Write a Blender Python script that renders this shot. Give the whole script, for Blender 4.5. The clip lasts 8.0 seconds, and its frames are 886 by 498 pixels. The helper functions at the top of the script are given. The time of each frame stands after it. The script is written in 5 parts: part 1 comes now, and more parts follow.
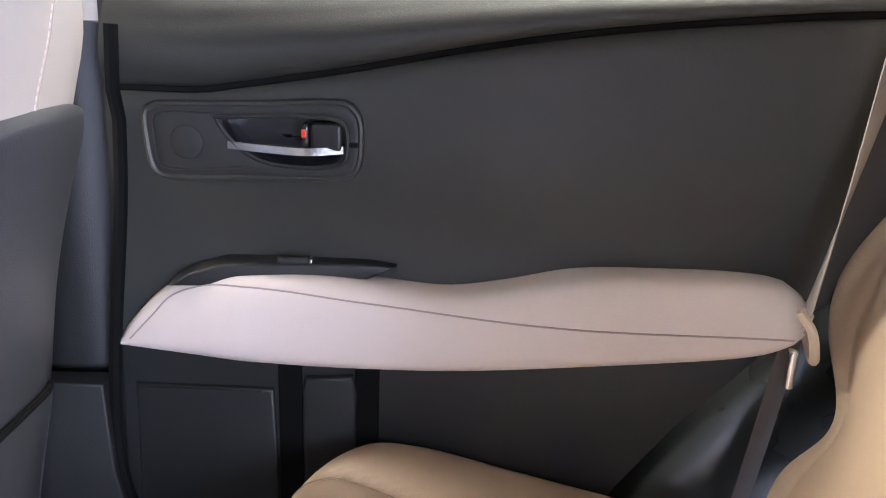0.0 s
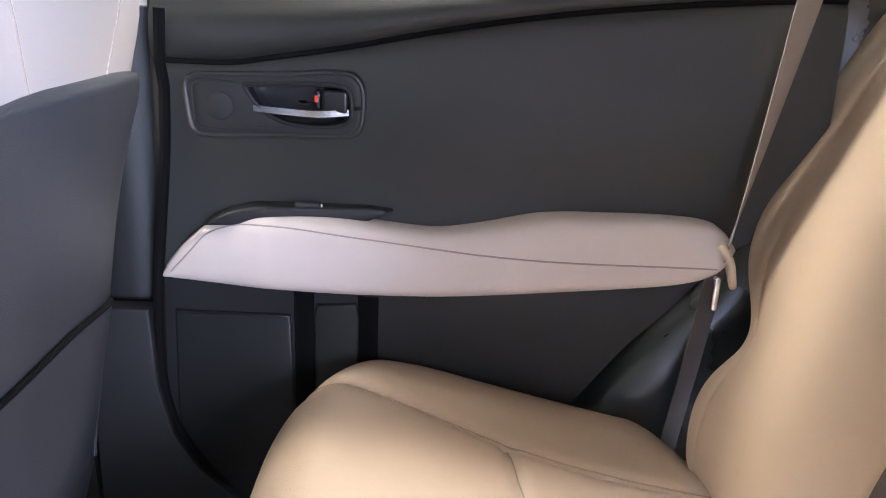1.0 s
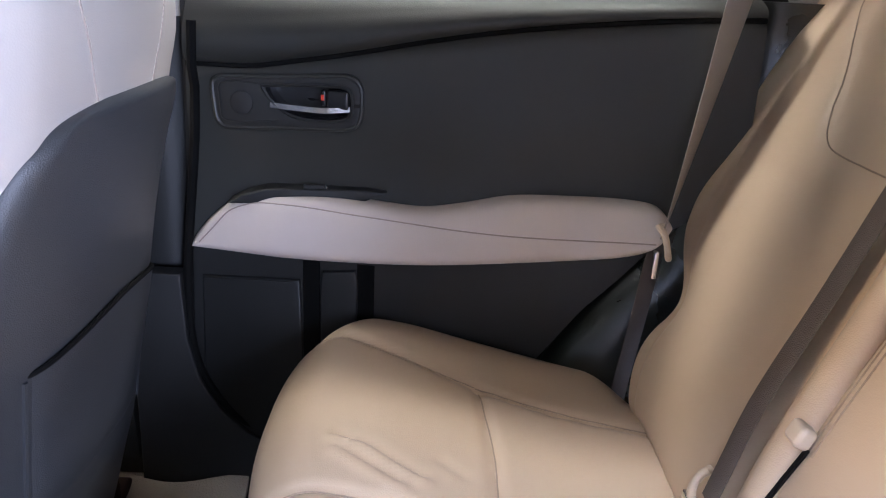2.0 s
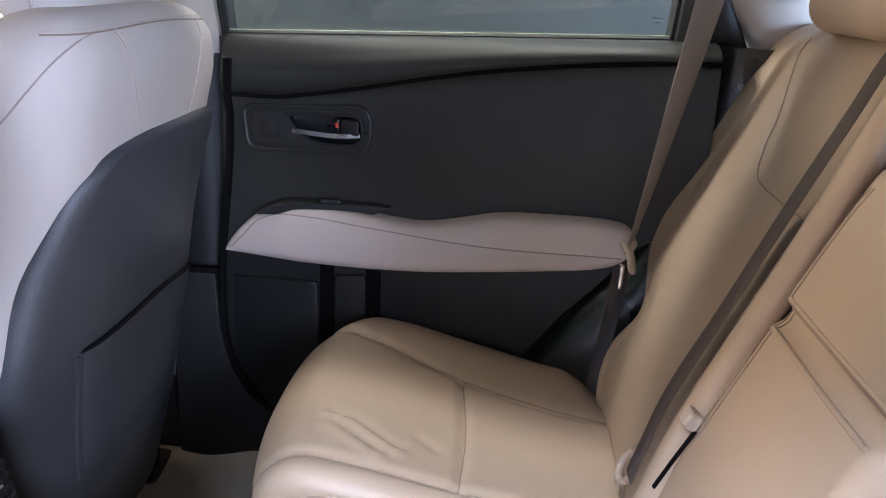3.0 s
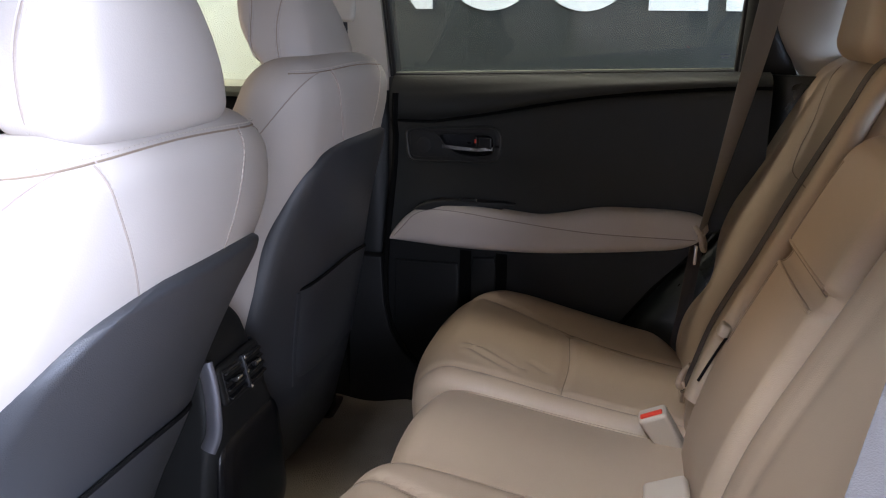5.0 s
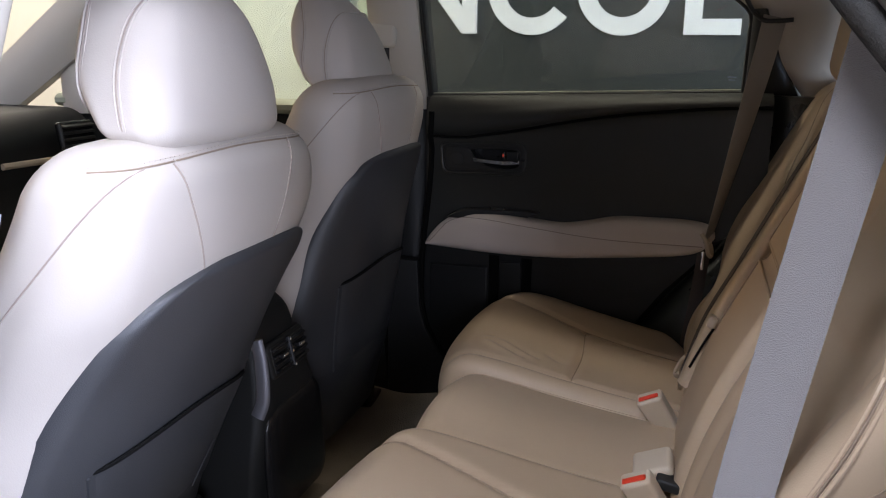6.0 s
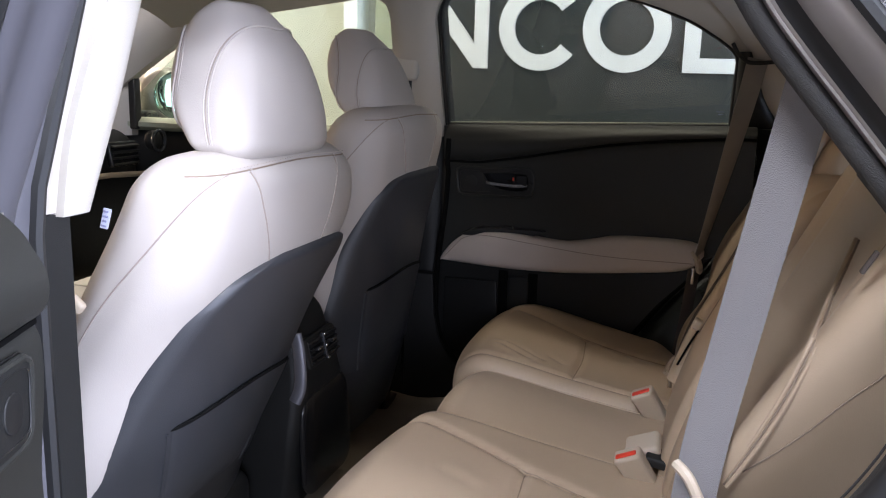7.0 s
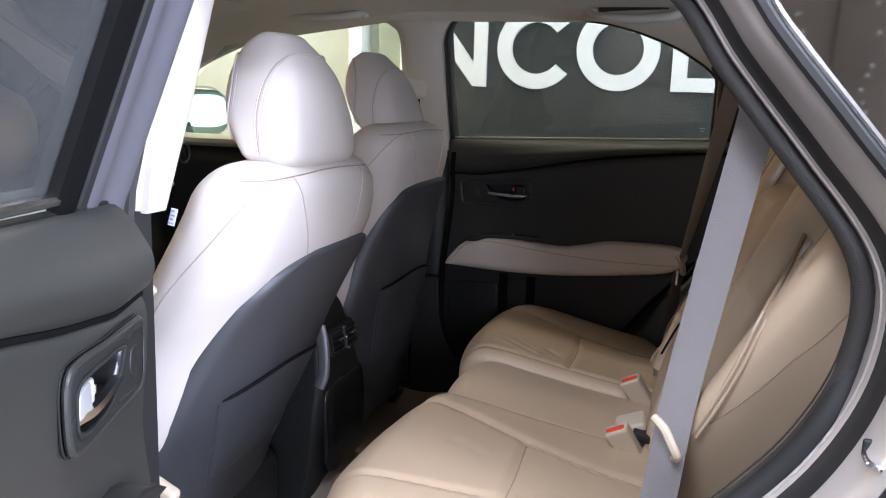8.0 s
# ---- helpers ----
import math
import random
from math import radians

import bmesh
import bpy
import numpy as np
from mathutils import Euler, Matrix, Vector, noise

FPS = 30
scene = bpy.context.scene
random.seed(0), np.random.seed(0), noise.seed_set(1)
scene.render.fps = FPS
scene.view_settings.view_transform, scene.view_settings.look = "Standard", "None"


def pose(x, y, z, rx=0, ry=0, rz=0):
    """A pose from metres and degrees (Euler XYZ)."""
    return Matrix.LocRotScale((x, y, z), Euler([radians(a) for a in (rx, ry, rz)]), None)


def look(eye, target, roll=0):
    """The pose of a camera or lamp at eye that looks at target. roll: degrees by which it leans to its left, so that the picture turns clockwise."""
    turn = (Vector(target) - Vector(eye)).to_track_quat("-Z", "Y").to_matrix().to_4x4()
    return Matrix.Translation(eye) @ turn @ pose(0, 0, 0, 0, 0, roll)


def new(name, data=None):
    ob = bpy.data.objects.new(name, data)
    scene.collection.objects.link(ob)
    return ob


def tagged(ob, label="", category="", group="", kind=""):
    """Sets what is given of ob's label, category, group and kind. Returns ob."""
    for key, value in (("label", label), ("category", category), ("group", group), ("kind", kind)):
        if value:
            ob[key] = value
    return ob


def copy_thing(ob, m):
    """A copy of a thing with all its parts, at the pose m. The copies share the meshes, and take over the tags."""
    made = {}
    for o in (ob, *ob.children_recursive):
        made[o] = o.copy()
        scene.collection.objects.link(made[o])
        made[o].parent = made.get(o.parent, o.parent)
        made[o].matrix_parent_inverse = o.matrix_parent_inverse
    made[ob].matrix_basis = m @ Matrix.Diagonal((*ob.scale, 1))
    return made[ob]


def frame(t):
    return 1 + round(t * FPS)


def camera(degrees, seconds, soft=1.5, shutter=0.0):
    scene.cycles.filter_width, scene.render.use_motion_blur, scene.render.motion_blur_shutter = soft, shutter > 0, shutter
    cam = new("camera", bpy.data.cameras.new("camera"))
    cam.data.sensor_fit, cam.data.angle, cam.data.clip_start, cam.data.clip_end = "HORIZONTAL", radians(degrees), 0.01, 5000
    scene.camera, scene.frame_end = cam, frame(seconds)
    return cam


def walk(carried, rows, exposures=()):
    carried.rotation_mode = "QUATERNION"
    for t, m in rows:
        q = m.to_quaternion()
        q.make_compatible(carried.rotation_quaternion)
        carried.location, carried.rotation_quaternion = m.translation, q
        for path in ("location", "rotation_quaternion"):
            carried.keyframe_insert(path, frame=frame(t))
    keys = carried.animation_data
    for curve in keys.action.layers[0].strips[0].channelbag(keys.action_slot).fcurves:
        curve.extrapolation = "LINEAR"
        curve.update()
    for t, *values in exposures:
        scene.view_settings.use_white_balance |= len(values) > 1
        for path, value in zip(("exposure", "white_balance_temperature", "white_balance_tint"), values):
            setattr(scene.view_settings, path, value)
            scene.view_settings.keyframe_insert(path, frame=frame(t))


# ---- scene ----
cam = camera(56.0, 8.0, soft=1.1)
PATH = [
    (0, (0.001, -0.16, 1.198), (0.079, 1.757, 0.635), 2.1),
    (0.5, (0.005, -0.246, 1.188), (0.074, 1.672, 0.627), 2.1),
    (1, (0.024, -0.339, 1.195), (0.075, 1.574, 0.613), 2.2),
    (1.5, (0.031, -0.434, 1.225), (0.089, 1.464, 0.596), 2.5),
    (2, (0.056, -0.517, 1.248), (0.082, 1.38, 0.615), 2.6),
    (3.5, (0.196, -0.773, 1.325), (0.024, 1.125, 0.72), 2.6),
    (4, (0.209, -0.891, 1.325), (-0.001, 1.013, 0.749), 2.3),
    (4.5, (0.22, -1.003, 1.315), (-0.101, 0.894, 0.769), 1.6),
    (5, (0.229, -1.097, 1.311), (-0.205, 0.786, 0.793), 0.7),
    (5.2, (0.255, -1.133, 1.335), (-0.229, 0.734, 0.805), 0.0),
    (6.3, (0.33, -1.31, 1.316), (-0.238, 0.556, 0.876), 0.9),
    (6.5, (0.334, -1.35, 1.321), (-0.229, 0.521, 0.897), 1.2),
    (7, (0.352, -1.453, 1.32), (-0.221, 0.422, 0.922), 1.6),
    (7.5, (0.353, -1.56, 1.325), (-0.213, 0.321, 0.951), 1.9),
    (8, (0.377, -1.641, 1.326), (-0.185, 0.244, 0.965), 1.8),
]
walk(cam, [(t, look(eye, target, roll)) for t, eye, target, roll in PATH],
     exposures=[(0.0, 2.78, 6480, 15), (1.0, 2.74, 6280, 15), (2.0, 2.01, 6080, 15), (3.5, 1.57, 6120, 13), (4.0, 1.47, 6200, 12), (4.5, 1.15, 6450, 12),
                (5.0, 0.44, 6800, 12), (6.5, 0.03, 7180, 13), (8.0, 0.34, 7120, 13)])

# ---- world and lights ----
world = bpy.data.worlds.new("world")
scene.world = world
world.use_nodes = True
world.node_tree.nodes["Background"].inputs[0].default_value = (0.75, 0.82, 0.9, 1)
world.node_tree.nodes["Background"].inputs[1].default_value = 0.11


def area_lamp(name, eye, target, size_x, size_y, power, color):
    lamp = bpy.data.lights.new(name, "AREA")
    lamp.shape, lamp.size, lamp.size_y, lamp.energy, lamp.color = "RECTANGLE", size_x, size_y, power, color
    ob = new(name, lamp)
    ob.matrix_world = look(eye, target)
    return ob


# daylight through an assumed hall door, and unseen tube lamps under the roof
area_lamp("daylight_door", (6.9, -3.6, 1.9), (-0.2, -0.5, 1.0), 4.2, 2.8, 1280, (0.58, 0.70, 1.0))
# cool fill through an unseen south opening, added for seat backs and far door
area_lamp("cool_south_fill", (3.3, -6.95, 2.1), (-0.1, 0.0, 1.0), 2.4, 2.2, 230, (0.63, 0.73, 1.0))
# cool tube fill, added out of view for cushion, seat shell and open door
area_lamp("unseen_tube_light", (-0.25, -2.55, 3.25), (-0.25, -2.55, 0.0), 1.1, 0.7, 130, (0.66, 0.76, 1.0))
area_lamp("unseen_tube_light", (0.95, -1.55, 3.25), (0.95, -1.55, 0.0), 1.1, 0.5, 120, (0.64, 0.74, 1.0))
# added warm fill from the front, for the rear seat backs
area_lamp("warm_fill_light", (-6.86, -0.2, 2.1), (0.4, 0.05, 1.1), 2.2, 0.5, 85, (1.0, 0.78, 0.54))
area_lamp("unseen_tube_light", (0.2, 1.55, 3.25), (0.2, 1.55, 0.0), 3.5, 0.5, 33, (1.0, 0.96, 0.88))
area_lamp("unseen_tube_light", (-3.0, 1.2, 3.25), (-3.0, 1.2, 0.0), 2.4, 1.0, 130, (1.0, 0.97, 0.88))

# ---- materials ----


def material(name, color, rough=0.5, metal=0.0, grain=0.0, grain_size=400.0, wear_mottle=0.12, mottle_size=6.0, coat=0.0, sheen=0.0, spec=0.5, wrinkle=0.0):
    m = bpy.data.materials.new(name)
    m.use_nodes = True
    nt = m.node_tree
    b = nt.nodes["Principled BSDF"]
    b.inputs["Roughness"].default_value = rough
    b.inputs["Metallic"].default_value = metal
    b.inputs["Coat Weight"].default_value = coat
    b.inputs["Coat Roughness"].default_value = 0.04
    b.inputs["Sheen Weight"].default_value = sheen
    b.inputs["Specular IOR Level"].default_value = spec
    tc = nt.nodes.new("ShaderNodeTexCoord")
    big = nt.nodes.new("ShaderNodeTexNoise")
    big.inputs["Scale"].default_value = mottle_size
    big.inputs["Detail"].default_value = 5
    nt.links.new(tc.outputs["Object"], big.inputs["Vector"])
    ramp = nt.nodes.new("ShaderNodeMix")
    ramp.data_type = "RGBA"
    ramp.inputs["A"].default_value = (*[c * (1 - wear_mottle) for c in color], 1)
    ramp.inputs["B"].default_value = (*[min(1, c * (1 + wear_mottle)) for c in color], 1)
    nt.links.new(big.outputs["Fac"], ramp.inputs["Factor"])
    nt.links.new(ramp.outputs["Result"], b.inputs["Base Color"])
    rr = nt.nodes.new("ShaderNodeMapRange")
    rr.inputs["To Min"].default_value = max(0.02, rough * 0.85)
    rr.inputs["To Max"].default_value = min(1, rough * 1.15)
    nt.links.new(big.outputs["Fac"], rr.inputs["Value"])
    nt.links.new(rr.outputs["Result"], b.inputs["Roughness"])
    if grain:
        fine = nt.nodes.new("ShaderNodeTexVoronoi")
        fine.inputs["Scale"].default_value = grain_size
        nt.links.new(tc.outputs["Object"], fine.inputs["Vector"])
        bump = nt.nodes.new("ShaderNodeBump")
        bump.inputs["Strength"].default_value = grain
        bump.inputs["Distance"].default_value = 0.001
        nt.links.new(fine.outputs["Distance"], bump.inputs["Height"])
        if wrinkle:
            fold = nt.nodes.new("ShaderNodeTexNoise")
            fold.inputs["Scale"].default_value = 16
            fold.inputs["Detail"].default_value = 3
            nt.links.new(tc.outputs["Object"], fold.inputs["Vector"])
            soft_bump = nt.nodes.new("ShaderNodeBump")
            soft_bump.inputs["Strength"].default_value = wrinkle
            soft_bump.inputs["Distance"].default_value = 0.012
            nt.links.new(fold.outputs["Fac"], soft_bump.inputs["Height"])
            nt.links.new(soft_bump.outputs["Normal"], bump.inputs["Normal"])
        nt.links.new(bump.outputs["Normal"], b.inputs["Normal"])
    return m


def glass(name, tint, dust_haze=0.02, ior=1.65):
    m = bpy.data.materials.new(name)
    m.use_nodes = True
    nt = m.node_tree
    nt.nodes.remove(nt.nodes["Principled BSDF"])
    clear = nt.nodes.new("ShaderNodeBsdfTransparent")
    clear.inputs[0].default_value = (*tint, 1)
    # film: real dust, plus haze that stands for reflected daylight
    film = nt.nodes.new("ShaderNodeBsdfDiffuse")
    film.inputs[0].default_value = (0.7, 0.72, 0.72, 1)
    tc = nt.nodes.new("ShaderNodeTexCoord")
    cloud = nt.nodes.new("ShaderNodeTexNoise")
    cloud.inputs["Scale"].default_value = 7
    cloud.inputs["Detail"].default_value = 6
    nt.links.new(tc.outputs["Object"], cloud.inputs["Vector"])
    amount = nt.nodes.new("ShaderNodeMapRange")
    amount.inputs["From Min"].default_value = 0.3
    amount.inputs["From Max"].default_value = 0.75
    amount.inputs["To Min"].default_value = dust_haze * 0.8
    amount.inputs["To Max"].default_value = dust_haze * 1.2
    nt.links.new(cloud.outputs["Fac"], amount.inputs["Value"])
    hazy = nt.nodes.new("ShaderNodeMixShader")
    nt.links.new(amount.outputs["Result"], hazy.inputs[0])
    nt.links.new(clear.outputs[0], hazy.inputs[1])
    nt.links.new(film.outputs[0], hazy.inputs[2])
    gloss = nt.nodes.new("ShaderNodeBsdfGlossy")
    gloss.inputs["Roughness"].default_value = 0.0
    edge_on = nt.nodes.new("ShaderNodeLayerWeight")
    edge_on.inputs["Blend"].default_value = 0.5
    power = nt.nodes.new("ShaderNodeMath")
    power.operation = "POWER"
    power.inputs[1].default_value = 5.0
    nt.links.new(edge_on.outputs["Facing"], power.inputs[0])
    fres = nt.nodes.new("ShaderNodeMapRange")
    fres.inputs["To Min"].default_value = ((ior - 1) / (ior + 1)) ** 2
    nt.links.new(power.outputs[0], fres.inputs["Value"])
    mix = nt.nodes.new("ShaderNodeMixShader")
    nt.links.new(fres.outputs[0], mix.inputs[0])
    nt.links.new(hazy.outputs[0], mix.inputs[1])
    nt.links.new(gloss.outputs[0], mix.inputs[2])
    nt.links.new(mix.outputs[0], nt.nodes["Material Output"].inputs[0])
    return m


def emitting(name, color, strength):
    m = bpy.data.materials.new(name)
    m.use_nodes = True
    b = m.node_tree.nodes["Principled BSDF"]
    b.inputs["Base Color"].default_value = (*color, 1)
    b.inputs["Emission Color"].default_value = (*color, 1)
    b.inputs["Emission Strength"].default_value = strength
    return m


LEATHER = material("cream_leather", (0.478, 0.430, 0.388), 0.60, spec=0.4, grain=0.10, grain_size=600, wear_mottle=0.06, mottle_size=7, wrinkle=0.07)
TAN = material("tan_leather", (0.448, 0.334, 0.226), 0.48, grain=0.10, grain_size=600, wear_mottle=0.07, mottle_size=7, wrinkle=0.09)
# seat leather made lighter: the armrest's missing light put into the colour
ARMLEATHER = material("brightened_armrest_leather", (0.60, 0.520, 0.465), 0.55, spec=0.4, grain=0.10, grain_size=600, wear_mottle=0.06, mottle_size=7, wrinkle=0.04)
STITCH = material("stitch_thread", (0.50, 0.44, 0.38), 0.8)
SEAMPALE = material("pale_seam_thread", (0.34, 0.28, 0.24), 0.9)
SEAM = material("seam_shadow_thread", (0.27, 0.205, 0.15), 0.9)
BLACK = material("black_grained_plastic", (0.0155, 0.016, 0.0155), 0.55, spec=0.35, grain=0.16, grain_size=900, wear_mottle=0.15)
# strong mottling here paints soft reflections into the trim's colour
SOFT = material("black_soft_trim", (0.028, 0.0285, 0.0255), 0.45, spec=0.38, grain=0.14, grain_size=800, wear_mottle=0.25, mottle_size=4)
GLOSSY = material("black_satin_plastic", (0.015, 0.015, 0.016), 0.25, wear_mottle=0.1)
SHELL = material("dark_grey_seat_back_plastic", (0.040, 0.0415, 0.0460), 0.45, spec=0.6, grain=0.25, grain_size=700, wear_mottle=0.28)
CHROME = material("chrome", (0.86, 0.86, 0.86), 0.2, metal=1.0, wear_mottle=0.03)
RED = material("red_plastic", (0.72, 0.05, 0.02), 0.4)
LITKNOB = material("daylit_knob_silver", (0.62, 0.62, 0.64), 0.32, metal=0.6, wear_mottle=0.04)
CREAM = material("cream_plastic", (0.51, 0.42, 0.315), 0.45, wear_mottle=0.05)
LINER = material("beige_headliner_fabric", (0.50, 0.45, 0.37), 0.95, grain=0.3, grain_size=900, wear_mottle=0.05, sheen=0.2)
PILLAR = material("beige_pillar_plastic", (0.495, 0.455, 0.395), 0.6, grain=0.2, grain_size=700, wear_mottle=0.04)
CARPET = material("beige_carpet", (0.27, 0.225, 0.17), 0.95, grain=0.9, grain_size=350, wear_mottle=0.25, mottle_size=14)
MAT = material("grey_green_floor_mat", (0.12, 0.13, 0.11), 0.95, grain=0.9, grain_size=300, wear_mottle=0.25, mottle_size=14)
WEB = material("taupe_belt_webbing", (0.30, 0.27, 0.24), 0.7, grain=0.5, grain_size=900, wear_mottle=0.08)
WEBDARK = material("dark_belt_webbing", (0.080, 0.061, 0.050), 0.7, grain=0.5, grain_size=900, wear_mottle=0.08)
RUBBER = material("black_rubber", (0.011, 0.011, 0.011), 0.55, wear_mottle=0.2)
PAINT = material("grey_brown_metallic_paint", (0.42, 0.385, 0.35), 0.38, metal=0.35, wear_mottle=0.05, coat=1.0)
SIGN = material("dark_green_grey_sign_board", (0.027, 0.033, 0.031), 0.45, wear_mottle=0.2, mottle_size=1.5)
WHITE = material("white_sign_paint", (0.86, 0.88, 0.86), 0.6, wear_mottle=0.04)
WALL = material("cream_hall_wall", (0.56, 0.55, 0.48), 0.8, wear_mottle=0.06, mottle_size=2)
CONCRETE = material("grey_concrete_floor", (0.28, 0.27, 0.26), 0.55, grain=0.3, grain_size=60, wear_mottle=0.25, mottle_size=1.2)
ROOFING = material("brown_metal_roof", (0.19, 0.145, 0.105), 0.5, metal=0.4, wear_mottle=0.35, mottle_size=2.5)
TINT = glass("privacy_glass", (0.77, 0.80, 0.77), 0.035)
SEALBROWN = material("brown_grey_seal_cloth", (0.026, 0.024, 0.021), 0.6, grain=0.5, grain_size=900, wear_mottle=0.15)
DARKTINT = glass("dark_privacy_glass", (0.74, 0.78, 0.78), 0.02)
# strong film paints a pale reflected veil over the open door's glass
HAZED = glass("shiny_privacy_glass", (0.21, 0.23, 0.21), 0.13, 4.6)
ARCH = material("glossy_dark_wheel_arch_trim", (0.014, 0.0175, 0.016), 0.28, wear_mottle=0.3, mottle_size=9, spec=0.7)
KICK = material("dark_grey_sill_plastic", (0.013, 0.013, 0.013), 0.6, spec=0.3, grain=0.15, grain_size=900, wear_mottle=0.3, mottle_size=14)
# near-black: shade of gaps and slots put into the colour; the sash shares it
GAP = material("matte_black_and_gap_shade", (0.004, 0.004, 0.004), 0.9, spec=0.1, wear_mottle=0.0)
WEBGREY = material("grey_belt_webbing", (0.215, 0.20, 0.195), 0.7, grain=0.5, grain_size=900, wear_mottle=0.08)
SILVER = material("satin_dark_trim", (0.07, 0.075, 0.085), 0.25, metal=0.5, wear_mottle=0.05)
TRIMGREY = material("satin_grey_trim", (0.21, 0.21, 0.235), 0.40, metal=0.5, wear_mottle=0.04)
FOOT = material("dark_red_brown_plastic", (0.030, 0.012, 0.009), 0.5, wear_mottle=0.2)
CLEAR = glass("clear_glass", (0.86, 0.92, 0.88))
# body paint darkened: shade on jamb and door post put into the colour
JAMB = material("shaded_jamb_paint", (0.105, 0.102, 0.114), 0.6, wear_mottle=0.08, spec=0.2)
# hard plastic, with the shade under the armrest put into its black
HARD = material("darkened_hard_door_plastic", (0.0115, 0.0118, 0.0118), 0.48, spec=0.4, grain=0.2, grain_size=700, wear_mottle=0.2)
MIRROR = material("mirror", (0.46, 0.70, 0.66), 0.02, metal=1.0, wear_mottle=0.0)
TUBE = emitting("lamp_tube", (1.0, 0.98, 0.92), 8.0)
WARMTUBE = emitting("warm_fill_tube", (1.0, 0.72, 0.42), 8.0)
SKYPANE = emitting("daylit_frosted_pane", (0.85, 0.93, 1.0), 3.0)
DARKGLASS = material("dark_quarter_glass", (0.012, 0.010, 0.008), 0.03, wear_mottle=0.0, coat=1.0, spec=1.0)
DARKGLASS.node_tree.nodes["Principled BSDF"].inputs["Coat IOR"].default_value = 2.4
PAPER = material("white_cloth_tag", (0.46, 0.47, 0.56), 0.8)
INK = material("dark_print", (0.20, 0.21, 0.32), 0.8)
SCREEN = material("pale_green_trim", (0.34, 0.36, 0.27), 0.7)

# ---- mesh helpers ----


def lerp_table(table, v):
    """Smooth reading of a table of (key, value) pairs in rising order of key."""
    if v <= table[0][0]:
        return table[0][1]
    for (a, p), (b, q) in zip(table, table[1:]):
        if v <= b:
            f = (v - a) / (b - a)
            return p + (q - p) * f
    return table[-1][1]


def smooth_table(table, v):
    n = len(table)
    if v <= table[0][0]:
        return table[0][1]
    if v >= table[-1][0]:
        return table[-1][1]
    i = next(k for k in range(n - 1) if v <= table[k + 1][0])

    def slope(k):
        a, b = max(0, k - 1), min(n - 1, k + 1)
        return (table[b][1] - table[a][1]) / (table[b][0] - table[a][0])
    (x0, y0), (x1, y1) = table[i], table[i + 1]
    h = x1 - x0
    s = (v - x0) / h
    return ((2 * s ** 3 - 3 * s * s + 1) * y0 + (s ** 3 - 2 * s * s + s) * h * slope(i)
            + (3 * s * s - 2 * s ** 3) * y1 + (s ** 3 - s * s) * h * slope(i + 1))


def spline(points, n):
    """n points along a smooth curve through the given points."""
    pts = [Vector(p) for p in points]
    keys = [0.0]
    for a, b in zip(pts, pts[1:]):
        keys.append(keys[-1] + (b - a).length)
    out = []
    for k in range(n):
        s = keys[-1] * k / (n - 1)
        out.append(Vector([smooth_table(list(zip(keys, [p[c] for p in pts])), s) for c in range(len(pts[0]))]))
    return out


def make(name, geo, mat, parent=None, label="", smooth=True):
    verts, faces = geo
    me = bpy.data.meshes.new(name)
    me.from_pydata([tuple(v) for v in verts], [], faces)
    bm = bmesh.new()
    bm.from_mesh(me)
    bmesh.ops.remove_doubles(bm, verts=bm.verts, dist=1e-5)
    bmesh.ops.recalc_face_normals(bm, faces=bm.faces)
    for f in bm.faces:
        f.smooth = smooth
    if smooth:
        for e in bm.edges:
            if len(e.link_faces) == 2 and e.calc_face_angle(0) > 0.7:
                e.smooth = False
    bm.to_mesh(me)
    bm.free()
    me.materials.append(mat)
    ob = new(name, me)
    if parent:
        ob.parent = parent
    if label:
        tagged(ob, label)
    return ob


def thing(name, label, category, group="", kind=""):
    return tagged(new(name), label, category, group, kind)


def join(*geos):
    verts, faces = [], []
    for v, f in geos:
        k = len(verts)
        verts += list(v)
        faces += [[i + k for i in q] for q in f]
    return verts, faces


def moved(geo, m):
    return [m @ Vector(v) for v in geo[0]], geo[1]


def rounded_box(half, r, n=(8, 8, 8), arc=4, warp=None):
    """A box of half sizes with rounded edges (radius a number or one for each axis), bent by warp."""
    if not hasattr(r, "__len__"):
        r = (r, r, r)
    r = [min(a, h * 0.999) for a, h in zip(r, half)]
    axes = []
    for h, q, k in zip(half, r, n):
        inner = [-(h - q) + 2 * (h - q) * i / k for i in range(k + 1)]
        bow = [h - q + q * math.tan(math.pi / 4 * (i + 1) / arc) for i in range(arc)]
        axes.append([-b for b in reversed(bow)] + inner + bow)
    verts, faces = [], []

    def put(p):
        c = [max(-(h - q), min(h - q, v)) for v, h, q in zip(p, half, r)]
        d = [(v - w) / q for v, w, q in zip(p, c, r)]
        length = math.sqrt(sum(v * v for v in d))
        if length > 1e-9:
            p = [w + q * v / length for w, q, v in zip(c, r, d)]
        verts.append(warp(*p) if warp else tuple(p))
        return len(verts) - 1
    for ax in range(3):
        u, v = [i for i in range(3) if i != ax]
        for side in (-1, 1):
            grid = []
            for a in axes[u]:
                row = []
                for b in axes[v]:
                    p = [0, 0, 0]
                    p[ax], p[u], p[v] = side * half[ax], a, b
                    row.append(put(p))
                grid.append(row)
            for i in range(len(grid) - 1):
                for j in range(len(grid[0]) - 1):
                    faces.append([grid[i][j], grid[i + 1][j], grid[i + 1][j + 1], grid[i][j + 1]])
    return verts, faces


